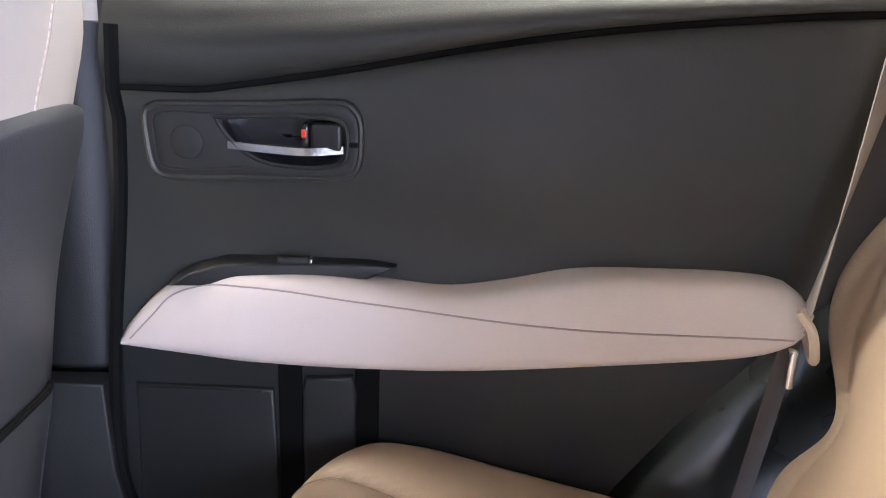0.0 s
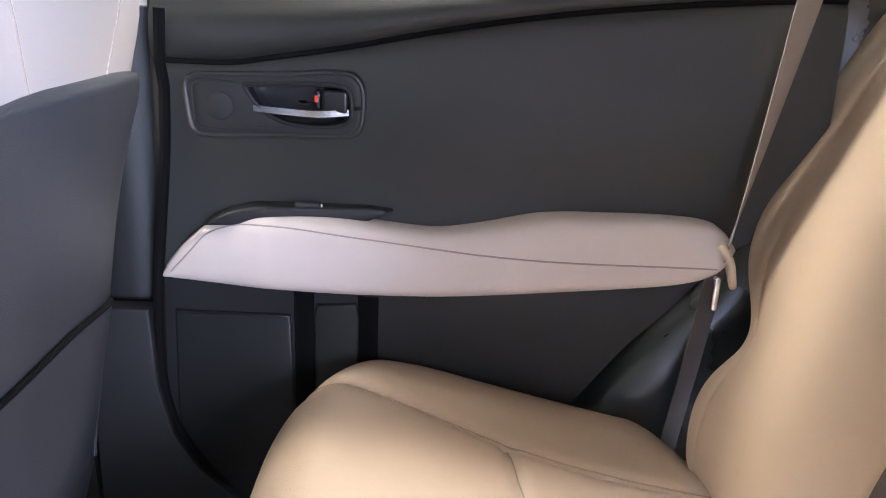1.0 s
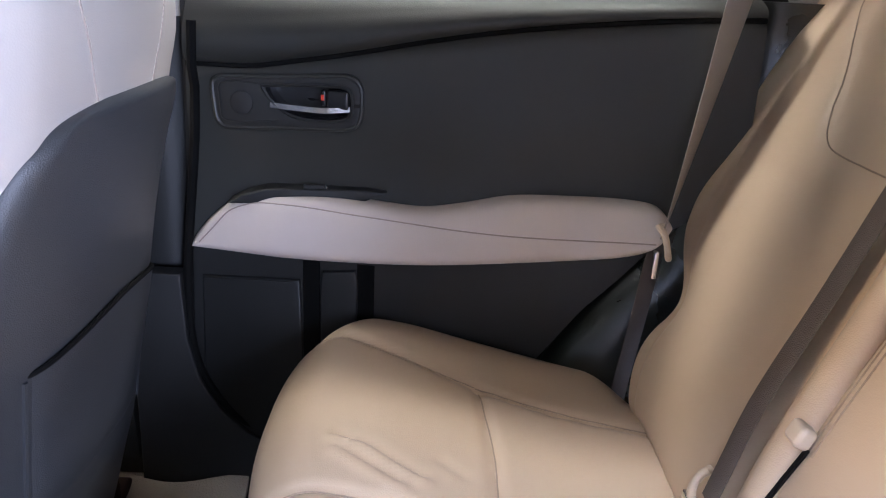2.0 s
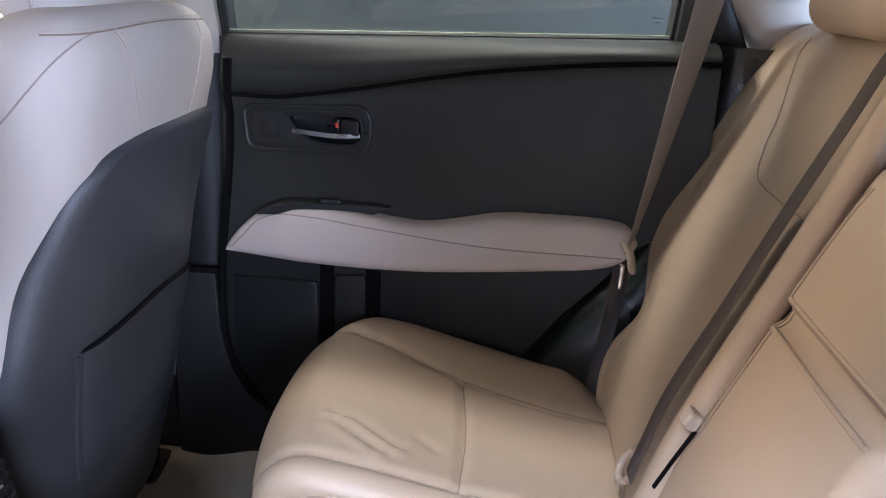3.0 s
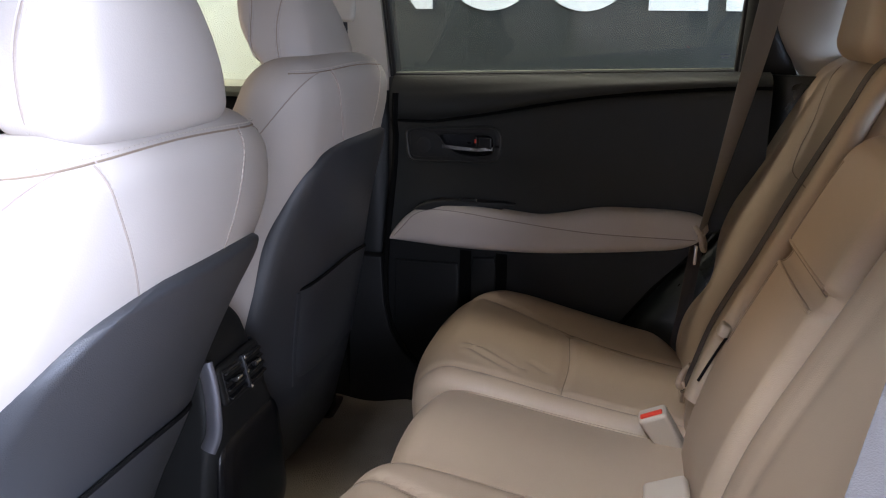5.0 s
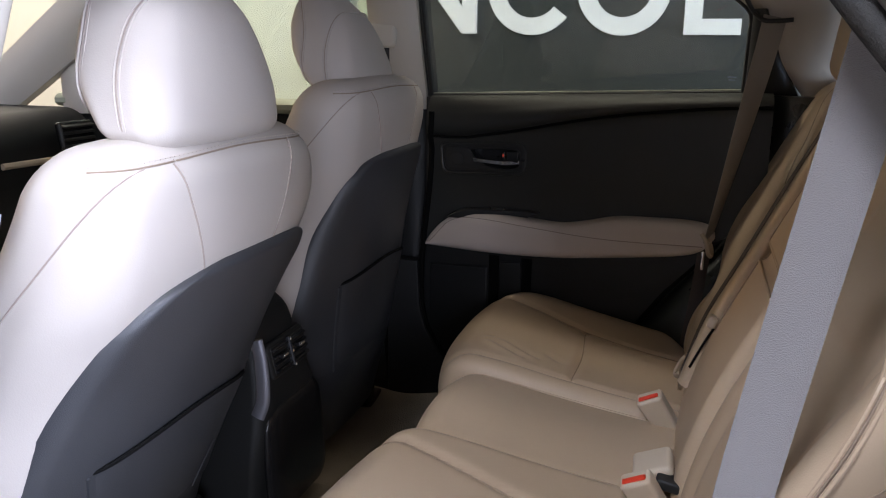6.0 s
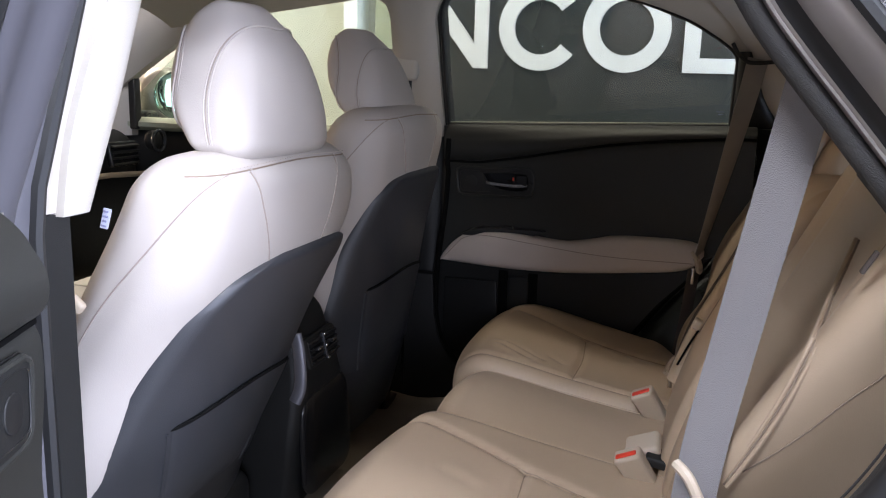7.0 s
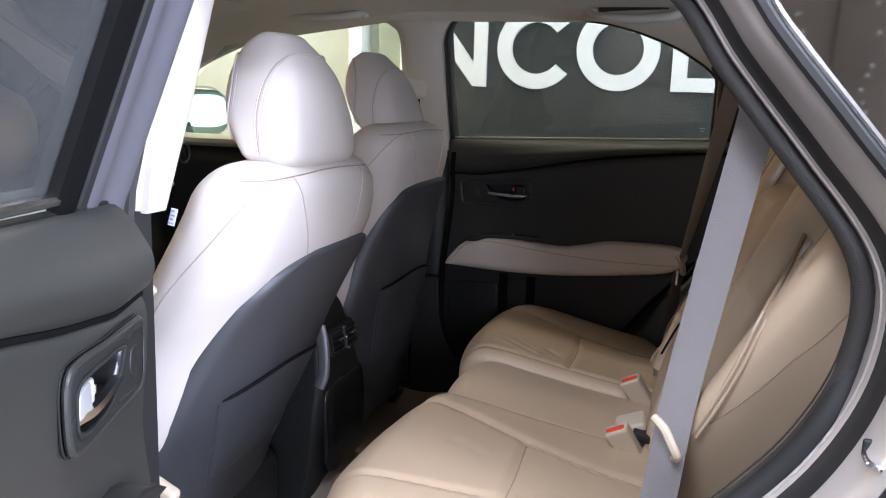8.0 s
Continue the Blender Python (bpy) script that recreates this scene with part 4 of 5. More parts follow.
            way = Vector((0, -math.cos(a), -math.sin(a)))
            x = x0 + (tilt + 0.5 * head_x) * max(0.0, math.sin(a)) ** 2.2 + 0.055 * max(0.0, -math.sin(a)) ** 2
            p += drape(hgeo, [(x, 0, 1.30 + head_z), (x, 1e-6, 1.30 + head_z)], way, 2, 0.0)[:1]
        p = eased(p, 1)
        make("seam", tube(p, 0.0011, 6), SEAMPALE, head)
        for dx in (-0.0035, 0.0035):
            make("piping", tube([q + Vector((dx, 0, 0.0)) for q in p], 0.0014, 6), LEATHER, head)
    for y in (-0.06, 0.06):
        make("headrest_post", tube([(-0.27, y, 1.16), (-0.275, y, 1.24)], 0.007, 10), CREAM, root)
    # cushion, base and rails
    cw = rounded_box((0.25, 0.25, 0.075), (0.06, 0.07, 0.06), (8, 10, 3), 5, lambda x, y, z: (-0.72 + x, y * 0.85, 0.53 + z - 0.08 * (x + 0.25)))
    make("seat_cushion", cw, LEATHER, root)
    make("seat_base", box(-0.86, -0.40, -0.22, 0.22, 0.47, 0.60, 0.03), BLACK, root)
    for y in (-0.19, 0.19):
        make("rail", box(-0.95, -0.33, y - 0.03, y + 0.03, 0.40, 0.455, 0.01), GLOSSY, root)
    return root


seat = front_seat(slim=True)
label = make("cloth_tag", moved(rounded_box((0.0050, 0.0015, 0.013), 0.001, (1, 1, 1), 2), pose(-0.342, -0.222, 1.141, 0, 14, 20)), PAPER, seat, "white cloth tag with dark print")
for k, w in enumerate((0.003, 0.0038, 0.0026, 0.0038)):
    make("print_bar", moved(rounded_box((w, 0.0006, 0.0014), 0.0004, (1, 1, 1), 1), pose(-0.340 - 0.0015 * k, -0.224, 1.150 - 0.006 * k, 0, 14, 20)), INK, label)
make("hinge_cover", moved(rounded_box((0.026, 0.012, 0.014), 0.009, (3, 2, 2), 4), pose(-0.338, -0.272, 0.738, 0, 25)), CREAM, seat, "cream plastic seat hinge cover")
seat.matrix_world = pose(0, -0.385, 0)
other = front_seat(-0.035, -0.025, 0.27, foot=0.628)
make("rail_foot", box(-0.395, -0.325, 0.170, 0.270, 0.366, 0.412, 0.012, 2, 3), FOOT, other, "dark red-brown seat rail foot")
other.matrix_world = pose(-0.085, 0.385, 0.036)

# ---- rear seat ----
rear = thing("rear_seat", "cream leather rear bench seat in three sections", "car seat")


def groove(d, w):
    return math.exp(-(d / w) ** 2)


def crease(x, y, line, width):
    """How near a point lies to a broken line in plan: 1 on it, 0 away from it."""
    best = 9.0
    for (ax, ay), (bx, by) in zip(line, line[1:]):
        px, py = bx - ax, by - ay
        q = max(0.0, min(1.0, ((x - ax) * px + (y - ay) * py) / (px * px + py * py)))
        best = min(best, math.hypot(x - ax - q * px, y - ay - q * py))
    return math.exp(-(best / width) ** 2)


# sewn lines of the outboard sections in plan (x, y), inner line, outer line and cross line
FAR_LINES = ([(-0.16, 0.195), (-0.06, 0.197), (0.13, 0.188), (0.40, 0.178)],
             [(-0.14, 0.585), (-0.07, 0.562), (0.03, 0.522), (0.126, 0.478), (0.22, 0.452), (0.38, 0.430)],
             [(0.136, 0.192), (0.138, 0.33), (0.126, 0.478)])
NEAR_LINES = ([(-0.16, -0.170), (-0.087, -0.178), (0.0, -0.205), (0.13, -0.246), (0.26, -0.280), (0.40, -0.292)],
              [(-0.15, -0.520), (-0.09, -0.530), (0.0, -0.515), (0.138, -0.470), (0.38, -0.430)],
              [(0.130, -0.248), (0.136, -0.36), (0.138, -0.470)])
FOLDS = ([(-0.040, 0.303), (-0.008, 0.294), (0.026, 0.265), (0.054, 0.246)], [(-0.036, 0.278), (0.000, 0.250), (0.030, 0.228)], [(0.078, 0.287), (0.103, 0.265)])


def cushion_piece(y0, y1, sign):
    """A section of the rear cushion between y0 and y1; sign: the outboard side, 0 for the middle."""
    yc, hy = (y0 + y1) / 2, (y1 - y0) / 2
    lines = FAR_LINES if sign > 0 else NEAR_LINES
    edge_r = 0.034 if sign else 0.022

    def height(x, yy, s, inset):
        f = (x + 0.150) / 0.495
        out, inn = max(0.0, s * sign), max(0.0, -s * sign)
        h = smooth_table([(0, 0.738), (0.14, 0.750), (0.3, 0.744), (0.55, 0.722), (0.8, 0.703), (1.0, 0.692), (1.1, 0.686)], f)
        if sign:
            h += 0.026 * out ** 2 - 0.034 * out ** 8 + 0.010 * inn ** 2
            h -= 0.060 * out ** 2 * max(0.0, min(1.0, (x - 0.275) / 0.07)) ** 2
            h -= 0.0080 * crease(x, yy, lines[0], 0.0085) + 0.0070 * crease(x, yy, lines[1], 0.009) + 0.0062 * crease(x, yy, lines[2], 0.0075)
            if sign > 0:
                h += 0.0058 * crease(x, yy + 0.010, FOLDS[0], 0.011) - 0.0050 * crease(x, yy - 0.003, FOLDS[0], 0.008)
                h += 0.0045 * crease(x, yy + 0.009, FOLDS[1], 0.011) - 0.0036 * crease(x, yy - 0.003, FOLDS[1], 0.008) - 0.003 * crease(x, yy, FOLDS[2], 0.008)
            else:
                h += 0.0014 * crease(x, yy, [(0.035, -0.31), (0.075, -0.325)], 0.012) - 0.0014 * crease(x, yy, [(0.02, -0.33), (0.07, -0.345)], 0.010)
        else:
            h += 0.016 * (1 - s * s) - 0.012
        return h - inset

    def f(u, v):
        s = math.sin(math.pi / 2 * (2 * u - 1))
        s = 0.55 * s + 0.45 * (2 * u - 1)
        out, inn = max(0.0, s * sign), max(0.0, -s * sign)
        yy = yc + hy * s
        gap = max(0.0, edge_r - hy * (1 - abs(s)))
        inset = edge_r - math.sqrt(max(0.0, edge_r ** 2 - gap ** 2))
        front = (-0.147 + 0.085 * out ** 3 + 0.042 * inn ** 2 + inset * 0.8) if sign else (-0.088 + 0.010 * s * s + inset)
        r = 0.075 if sign else 0.062
        top_x = front + r
        h0 = height(top_x, yy, s, inset)
        if v < 0.18:
            q = v / 0.18
            x, z = front + 0.050 * (1 - q) ** 1.5, 0.46 + (h0 - r - 0.46) * q
        elif v < 0.40:
            a = math.pi / 2 * (v - 0.18) / 0.22
            x = front + r * (1 - math.cos(a))
            z = height(max(x, front + 0.02), yy, s, inset) * math.sin(a) ** 3 + h0 * (1 - math.sin(a) ** 3) - r * (1 - math.sin(a))
        else:
            x = top_x + (0.395 - top_x) * (v - 0.40) / 0.60
            z = height(x, yy, s, inset)
        g = max(0.0, (x + 0.150) / 0.495 - 0.35) / 0.65
        yy -= sign * 0.085 * out ** 2 * min(1.0, g) ** 1.2
        return (x, yy, z)
    return sheet(90 if sign else 50, 130, f, (0.025, 0, -0.03))


FAR, MID, NEAR = cushion_piece(0.142, 0.655, 1), cushion_piece(-0.130, 0.146, 0), cushion_piece(-0.655, -0.126, -1)
parts = []
for geo in (FAR, MID, NEAR):
    parts.append(make("cushion", geo, TAN, rear))


def sewn(geo, pts, way, owner, n=50, both=True, off=(0.004, 0, 0.0005)):
    p = drape(geo, pts, way, n, 0.0)
    if len(p) > 4:
        make("seam", tube(p, 0.0010, 6), SEAM, owner)
        if both:
            make("stitching", dashes([q + Vector(off) for q in p], 0.004, 0.003, 0.0007), STITCH, owner)


for geo, owner, lines in ((FAR, parts[0], FAR_LINES), (NEAR, parts[2], NEAR_LINES)):
    for k, line in enumerate(lines):
        sewn(geo, [(x, y, 0.70 if x < -0.12 else 0.73) for x, y in line], (0.6, 0, -0.8) if k < 2 else (0, 0, -1), owner, 70, both=False)
for y, s in ((0.136, -1), (-0.120, 1)):
    p = eased(drape(MID, [(-0.075, y, 0.70), (-0.03, y, 0.74), (0.10, y + 0.002 * s, 0.73), (0.30, y + 0.006 * s, 0.70)], (0.5, 0, -0.86), 70, 0.001), 2)
    make("piping", tube(p, 0.0024, 8), TAN, parts[1])
    make("seam", tube([q + Vector((0, s * -0.0035, -0.001)) for q in p], 0.0012, 6), SEAM, parts[1])


def back_piece(y0, y1, sign, z1, thick=0.10, lift=0.0):
    yc, hy = (y0 + y1) / 2, (y1 - y0) / 2
    z0 = 0.66

    def warp(x, y, z):
        f = (z + 0.3) / 0.6
        zz = z0 + (z1 - z0) * f
        s = y / hy
        out = max(0.0, s * sign) if sign else 0.0
        yy = yc + y - sign * 0.17 * out ** 1.5 * max(0, 1 - f * 1.25) ** 1.4
        if sign > 0:
            yy -= 0.058 * out ** 2 * math.exp(-((zz - 0.850) / 0.048) ** 2)
        face = smooth_table([(0.66, 0.325), (0.75, 0.335), (0.86, 0.368), (1.0, 0.432), (1.17, 0.513), (1.28, 0.565)], zz)
        front = (x < 0)
        dish = 0.0
        if sign:
            dish = (0.012 if sign > 0 else 0.022) * (1 - abs(s) ** 2.5) - (0.012 if sign > 0 else 0.030) * out ** 3 * math.sin(min(1, f * 1.1) * math.pi)
            if sign > 0:
                dish += 0.030 * out ** 1.5 * math.exp(-((zz - 0.85) / 0.065) ** 2)
                rim = smooth_table([(0.10, 1.082), (0.26, 1.080), (0.36, 1.079), (0.395, 1.084), (0.415, 1.095), (0.432, 1.12), (0.455, 1.155), (0.50, 1.22), (0.56, 1.30)], yy)
                dish += 0.010 / (1 + math.exp(-max(-30.0, min(30.0, (zz - rim) / 0.005))))
            dish += (0.002 if sign > 0 else 0.006) * (groove(abs(s) - 0.66, 0.03) + groove(f - 0.62, 0.02) * (abs(s) < 0.62))
        if not sign:
            dish = 0.009 * math.exp(-((zz - 1.0155) / 0.0125) ** 6) - 0.004 / (1 + math.exp(-(zz - 1.031) / 0.002))
        return (face + (x + thick) + (dish if front else 0) + lift, yy, zz)
    return rounded_box((thick, hy, 0.3), (0.05, 0.05, 0.05) if sign else (0.03, 0.022, 0.04), (5, 70, 100) if sign >= 0 else (5, 40, 44), 6, warp)


BFAR, BMID, BNEAR = back_piece(0.125, 0.655, 1, 1.27), back_piece(-0.150, 0.112, 0, 1.18), back_piece(-0.655, -0.156, -1, 1.27)
backs = [make("backrest", g, TAN, rear) for g in (BFAR, BMID, BNEAR)]
# centre armrest: band and edges
for z in (1.001, 1.026, 1.032):
    p = drape(BMID, [(-1, -0.130, z), (-1, -0.02, z - 0.001), (-1, 0.090, z)], (1, 0, 0), 50, 0.0)
    make("piping", tube(p, 0.0028, 8), TAN, backs[1])
    make("seam", tube([q + Vector((0, 0, -0.004)) for q in p], 0.0016, 6), SEAM, backs[1])
for dy in (0.0, 0.007):
    p = drape(BMID, [(-1, 0.088 - dy, 0.88), (-1, 0.093 - dy, 1.0), (-1, 0.096 - dy, 1.08), (-1, 0.095 - dy, 1.12), (-1, 0.090 - dy, 1.145)], (1, 0, 0), 60, 0.0)
    make("seam", tube(p, 0.0011, 6), SEAM, backs[1])
for g, o, s in ((BFAR, backs[0], 1), (BNEAR, backs[2], -1)):
    yc = 0.39 * s
    if s < 0:
        sewn(g, [(-1, yc + s * 0.20, 1.24), (-1, yc + s * 0.185, 1.1), (-1, yc + s * 0.15, 0.95), (-1, yc + s * 0.09, 0.8)], (1, 0, 0), o)
    if s > 0:
        sewn(g, [(-1, s * 0.53, 1.25), (-1, s * 0.455, 1.155), (-1, s * 0.430, 1.115), (-1, s * 0.41, 1.092), (-1, s * 0.38, 1.081), (-1, s * 0.30, 1.079), (-1, s * 0.19, 1.081)], (1, 0, 0), o, both=False)


make("belt_channel", tube(spline([(0.340, 0.108, 0.775), (0.368, 0.112, 0.86), (0.422, 0.122, 0.975), (0.484, 0.140, 1.10), (0.542, 0.160, 1.22), (0.577, 0.172, 1.275)], 40), 0.020, 12, False, 0.8, (0, 1, 0)), TAN, rear)
# dark tube painted as the slot's shadow
make("channel_slot", tube(spline([(0.374, 0.086, 0.884), (0.358, 0.088, 0.850), (0.342, 0.092, 0.812)], 24), 0.0030, 8, False, 0.7, (0, 1, 0)), GAP, rear)
make("channel_cap", moved(rounded_box((0.008, 0.012, 0.010), 0.005, (2, 2, 2), 3), pose(0.371, 0.096, 0.893, 0, 25)), CREAM, rear, "cream plastic end cap of the belt channel")
edge = [(0.506, -0.70, 1.240), (0.488, -0.70, 1.182), (0.476, -0.70, 1.146), (0.459, -0.70, 1.095), (0.440, -0.70, 1.042), (0.417, -0.70, 0.990), (0.398, -0.70, 0.953), (0.388, -0.70, 0.934)]
welt = eased(drape(BNEAR, edge, (0.10, 1, -0.28), 60, 0.0006), 4)
across = Vector((0.66, -0.72, -0.2)) * 0.0042
for k in (-1, 1):
    make("piping", tube([q + across * k for q in welt], 0.0026, 8), TAN, backs[2])
make("seam", tube(welt, 0.0014, 6), SEAM, backs[2])
sewn(BNEAR, [(0.556, -1, 1.104), (0.528, -1, 1.065), (0.502, -1, 1.034), (0.476, -1, 0.998), (0.447, -1, 0.963), (0.420, -1, 0.934)], (0, 1, 0), backs[2], both=False)
make("strap_slot", moved(rounded_box((0.002, 0.004, 0.012), 0.0015, (1, 1, 2), 2), pose(0.502, -0.652, 1.172, 0, 28)), WEBDARK, rear)


def rear_headrest(y, z, w):
    def hw(x, yy, zz):
        f = (zz + 0.085) / 0.17
        k = smooth_table([(0, 1.0), (0.5, 0.97), (1.0, 0.75)], f)
        return (0.60 + x + 0.02 * f, y + yy * k, z + zz)
    g = rounded_box((0.05, w, 0.085), (0.04, 0.05, 0.04), (3, 10, 8), 6, hw)
    h = make("headrest", g, TAN, rear)
    for dy in (-0.05, 0.05):
        make("headrest_post", tube([(0.615, y + dy, z - 0.15), (0.615, y + dy, z - 0.05)], 0.006, 8), CREAM, h)


rear_headrest(0.42, 1.345, 0.13)
rear_headrest(0.045, 1.325, 0.18)
rear_headrest(-0.40, 1.365, 0.13)

tagged(make("cargo_cover", box(0.68, 1.5, -0.60, 0.60, 1.05, 1.09, 0.015), PILLAR), "pale grey load cover behind the rear seat", "load cover")
tagged(make("belt_retractor_cap", moved(rounded_box((0.04, 0.06, 0.035), (0.025, 0.03, 0.025), (3, 4, 3), 5), pose(0.625, 0.03, 1.165)), SHELL), "grey plastic cap on top of the seat back", "cap")

# ---- belts, buckles ----


def turning(a, b, n=40):
    return [Vector(a).lerp(Vector(b), i / (n - 1)) for i in range(n)]


def belt(label, path, width, mat, side, name="seat_belt"):
    root = thing(name, label, "seat belt", "rear seat belts")
    make("webbing", strap(spline(path, 40), width, 0.0016, side), mat, root)
    return root


b = belt("taupe rear seat belt hanging from the pillar", [(0.455, 0.575, 1.385), (0.44, 0.57, 1.30), (0.40, 0.555, 1.10), (0.368, 0.545, 0.95), (0.362, 0.545, 0.925)], 0.046, WEB, turning((1, 0.2, 0), (0.35, 1, 0)))
# same belt lower down, its shade put into darker webbing
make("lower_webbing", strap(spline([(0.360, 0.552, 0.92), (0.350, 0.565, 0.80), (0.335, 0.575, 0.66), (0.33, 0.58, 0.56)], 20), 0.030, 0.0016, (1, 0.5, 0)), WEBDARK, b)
make("belt_clip", tube(spline([(0.350, 0.528, 0.945), (0.360, 0.520, 0.930), (0.366, 0.520, 0.905), (0.372, 0.535, 0.897), (0.372, 0.55, 0.91), (0.36, 0.545, 0.94)], 24), 0.0045, 8), CREAM, b, "cream plastic belt clip")
make("belt_tongue", box(0.352, 0.360, 0.535, 0.545, 0.865, 0.905, 0.003), CHROME, b)
b = belt("grey rear seat belt hanging beside the open door", [(0.455, -0.585, 1.395), (0.44, -0.59, 1.30), (0.405, -0.595, 1.10), (0.38, -0.60, 0.95), (0.368, -0.605, 0.84), (0.345, -0.61, 0.70)], 0.046, WEBGREY, (1, -0.35, 0))
make("belt_clip", tube(spline([(0.354, -0.612, 0.937), (0.367, -0.626, 0.930), (0.378, -0.630, 0.911), (0.385, -0.628, 0.897), (0.383, -0.615, 0.888)], 24), 0.006, 8), CREAM, b, "cream plastic belt hook")
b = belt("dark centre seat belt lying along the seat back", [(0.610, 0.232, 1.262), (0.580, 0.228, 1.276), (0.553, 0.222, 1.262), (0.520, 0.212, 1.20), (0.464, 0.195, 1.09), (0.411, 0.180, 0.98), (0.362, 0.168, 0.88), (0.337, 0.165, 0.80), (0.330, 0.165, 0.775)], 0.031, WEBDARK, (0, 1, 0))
make("belt_tongue", box(0.325, 0.335, 0.19, 0.225, 0.728, 0.750, 0.003), CHROME, b)
make("belt_guide", tube(spline([(0.338, 0.190, 0.796), (0.331, 0.196, 0.785), (0.324, 0.193, 0.772), (0.321, 0.182, 0.765), (0.323, 0.169, 0.765), (0.328, 0.162, 0.773)], 24), 0.0046, 10), TAN, b, "tan plastic belt guide")


def buckle(m):
    root = thing("belt_buckle", "cream seat belt buckle with red button", "buckle", "belt buckles")
    make("housing", rounded_box((0.0135, 0.021, 0.042), (0.006, 0.006, 0.006), (2, 3, 4), 4, lambda x, y, z: (x * (1 + 1.5 * z), y * (1 + 2.2 * z), z)), CREAM, root)
    make("button", moved(rounded_box((0.0042, 0.0175, 0.003), 0.002, (1, 2, 1), 2), Matrix.Translation((-0.004, 0, 0.0420))), RED, root, "red release button")
    root.matrix_world = m @ Matrix.Rotation(radians(82), 4, "Z")
    return root


first = buckle(pose(0.300, 0.118, 0.712, 18, -30, 0))
copy_thing(first, pose(0.298, -0.172, 0.712, 18, -30, 0) @ Matrix.Rotation(radians(82), 4, "Z"))
stow = thing("buckle_pocket", "cream buckle pocket with its opening drawn as a black block", "buckle pocket")
make("lip", moved(rounded_box((0.030, 0.030, 0.010), 0.008, (2, 2, 1), 3), pose(0.300, -0.092, 0.722, 8, -22, 0)), CREAM, stow)
# solid black block painted as the pocket's inner shade
make("opening", moved(rounded_box((0.020, 0.026, 0.008), 0.004, (2, 2, 1), 2), pose(0.326, -0.118, 0.716, 0, 10)), RUBBER, stow)

# ---- console between the front seats ----
con = thing("centre_console", "black centre console with rear air vents", "console")


def conwarp(x, y, z):
    zz = 0.655 + z
    far = smooth_table([(0.405, 0.095), (0.58, 0.100), (0.66, 0.101), (0.70, 0.094), (0.73, 0.078), (0.77, 0.062), (0.82, 0.046), (0.87, 0.038), (0.91, 0.032)], zz)
    near = smooth_table([(0.405, -0.130), (0.62, -0.136), (0.72, -0.122), (0.80, -0.114), (0.87, -0.108), (0.91, -0.100)], zz)
    back = smooth_table([(0.405, -0.035), (0.55, 0.000), (0.65, 0.010), (0.72, 0.012), (0.78, 0.008), (0.83, -0.004), (0.87, -0.016), (0.91, -0.040)], zz)
    return (-0.535 + x + back * (x + 0.20) / 0.40, near + (far - near) * (y / 0.088 + 1) / 2, zz)


make("body", rounded_box((0.20, 0.088, 0.25), (0.026, 0.034, 0.040), (8, 8, 26), 6, conwarp), BLACK, con)
slope = pose(-0.3275, -0.034, 0.805, 0, -12)
face = make("vent_panel", moved(rounded_box((0.007, 0.066, 0.031), (0.005, 0.012, 0.010), (2, 6, 6), 4), slope), BLACK, con)
for y in (-0.031, 0.031):
    make("vent_recess", moved(rounded_box((0.0012, 0.0275, 0.024), 0.001, (1, 2, 2), 2), slope @ Matrix.Translation((0.0072, y, 0))), RUBBER, face)
    for k in range(4):
        make("vent_slat", moved(rounded_box((0.0045, 0.027, 0.0022), 0.0018, (1, 2, 1), 3), slope @ pose(0.009, y, 0.0185 - 0.0122 * k, 0, 22)), GLOSSY, face)
    knob = make("vent_knob", moved(rounded_box((0.005, 0.010, 0.0042), 0.002, (1, 1, 1), 2), slope @ Matrix.Translation((0.0155, y - 0.004, 0.004))), GLOSSY, face, "black vent knob with a chrome edge")
    make("chrome_edge", moved(rounded_box((0.0012, 0.0075, 0.0018), 0.0008, (1, 1, 1), 2), slope @ pose(0.0208, y - 0.005, 0.005)), CHROME, knob)
make("vent_divider", moved(rounded_box((0.004, 0.0035, 0.026), 0.0025, (1, 1, 3), 3), slope @ Matrix.Translation((0.010, 0, 0))), SILVER, face)
for z in (0.022, 0.0, -0.024):
    make("divider_stud", moved(rounded_box((0.002, 0.0028, 0.0028), 0.0016, (1, 1, 1), 3), slope @ Matrix.Translation((0.0145, 0, z))), CHROME, face)
make("side_trim", tube(spline([(-0.340, -0.112, 0.850), (-0.333, -0.113, 0.82), (-0.328, -0.116, 0.78), (-0.328, -0.119, 0.745), (-0.336, -0.124, 0.72)], 24), 0.0125, 14, flat=0.5), TRIMGREY, con, "satin silver trim strip")
make("side_trim", tube(spline([(-0.343, 0.032, 0.834), (-0.338, 0.041, 0.805), (-0.333, 0.051, 0.768)], 16), 0.0040, 10, flat=0.6), SILVER, con, "satin dark trim strip")
make("lower_lid", moved(rounded_box((0.014, 0.108, 0.105), (0.013, 0.045, 0.045), (2, 6, 6), 6, lambda x, y, z: (x, y * (1 - 0.9 * max(0.0, z)), z)), pose(-0.326, -0.012, 0.622, 0, -3)), GLOSSY, con)

# ---- dash ----
dash = thing("dashboard", "dark dashboard with side air vents", "dashboard")


def dashwarp(x, y, z):
    return (-1.42 + x - 0.05 * abs(y / 0.7) ** 2 + 0.10 * (z / 0.2 < 0) * (-z / 0.2), y, 0.96 + z)


make("body", rounded_box((0.20, 0.70, 0.19), (0.08, 0.05, 0.08), (6, 20, 6), 5, dashwarp), BLACK, dash)
vent = make("side_vent", moved(rounded_box((0.01, 0.06, 0.035), 0.008, (1, 3, 3), 3), pose(-1.215, 0.54, 1.09, 0, -10)), GLOSSY, dash)
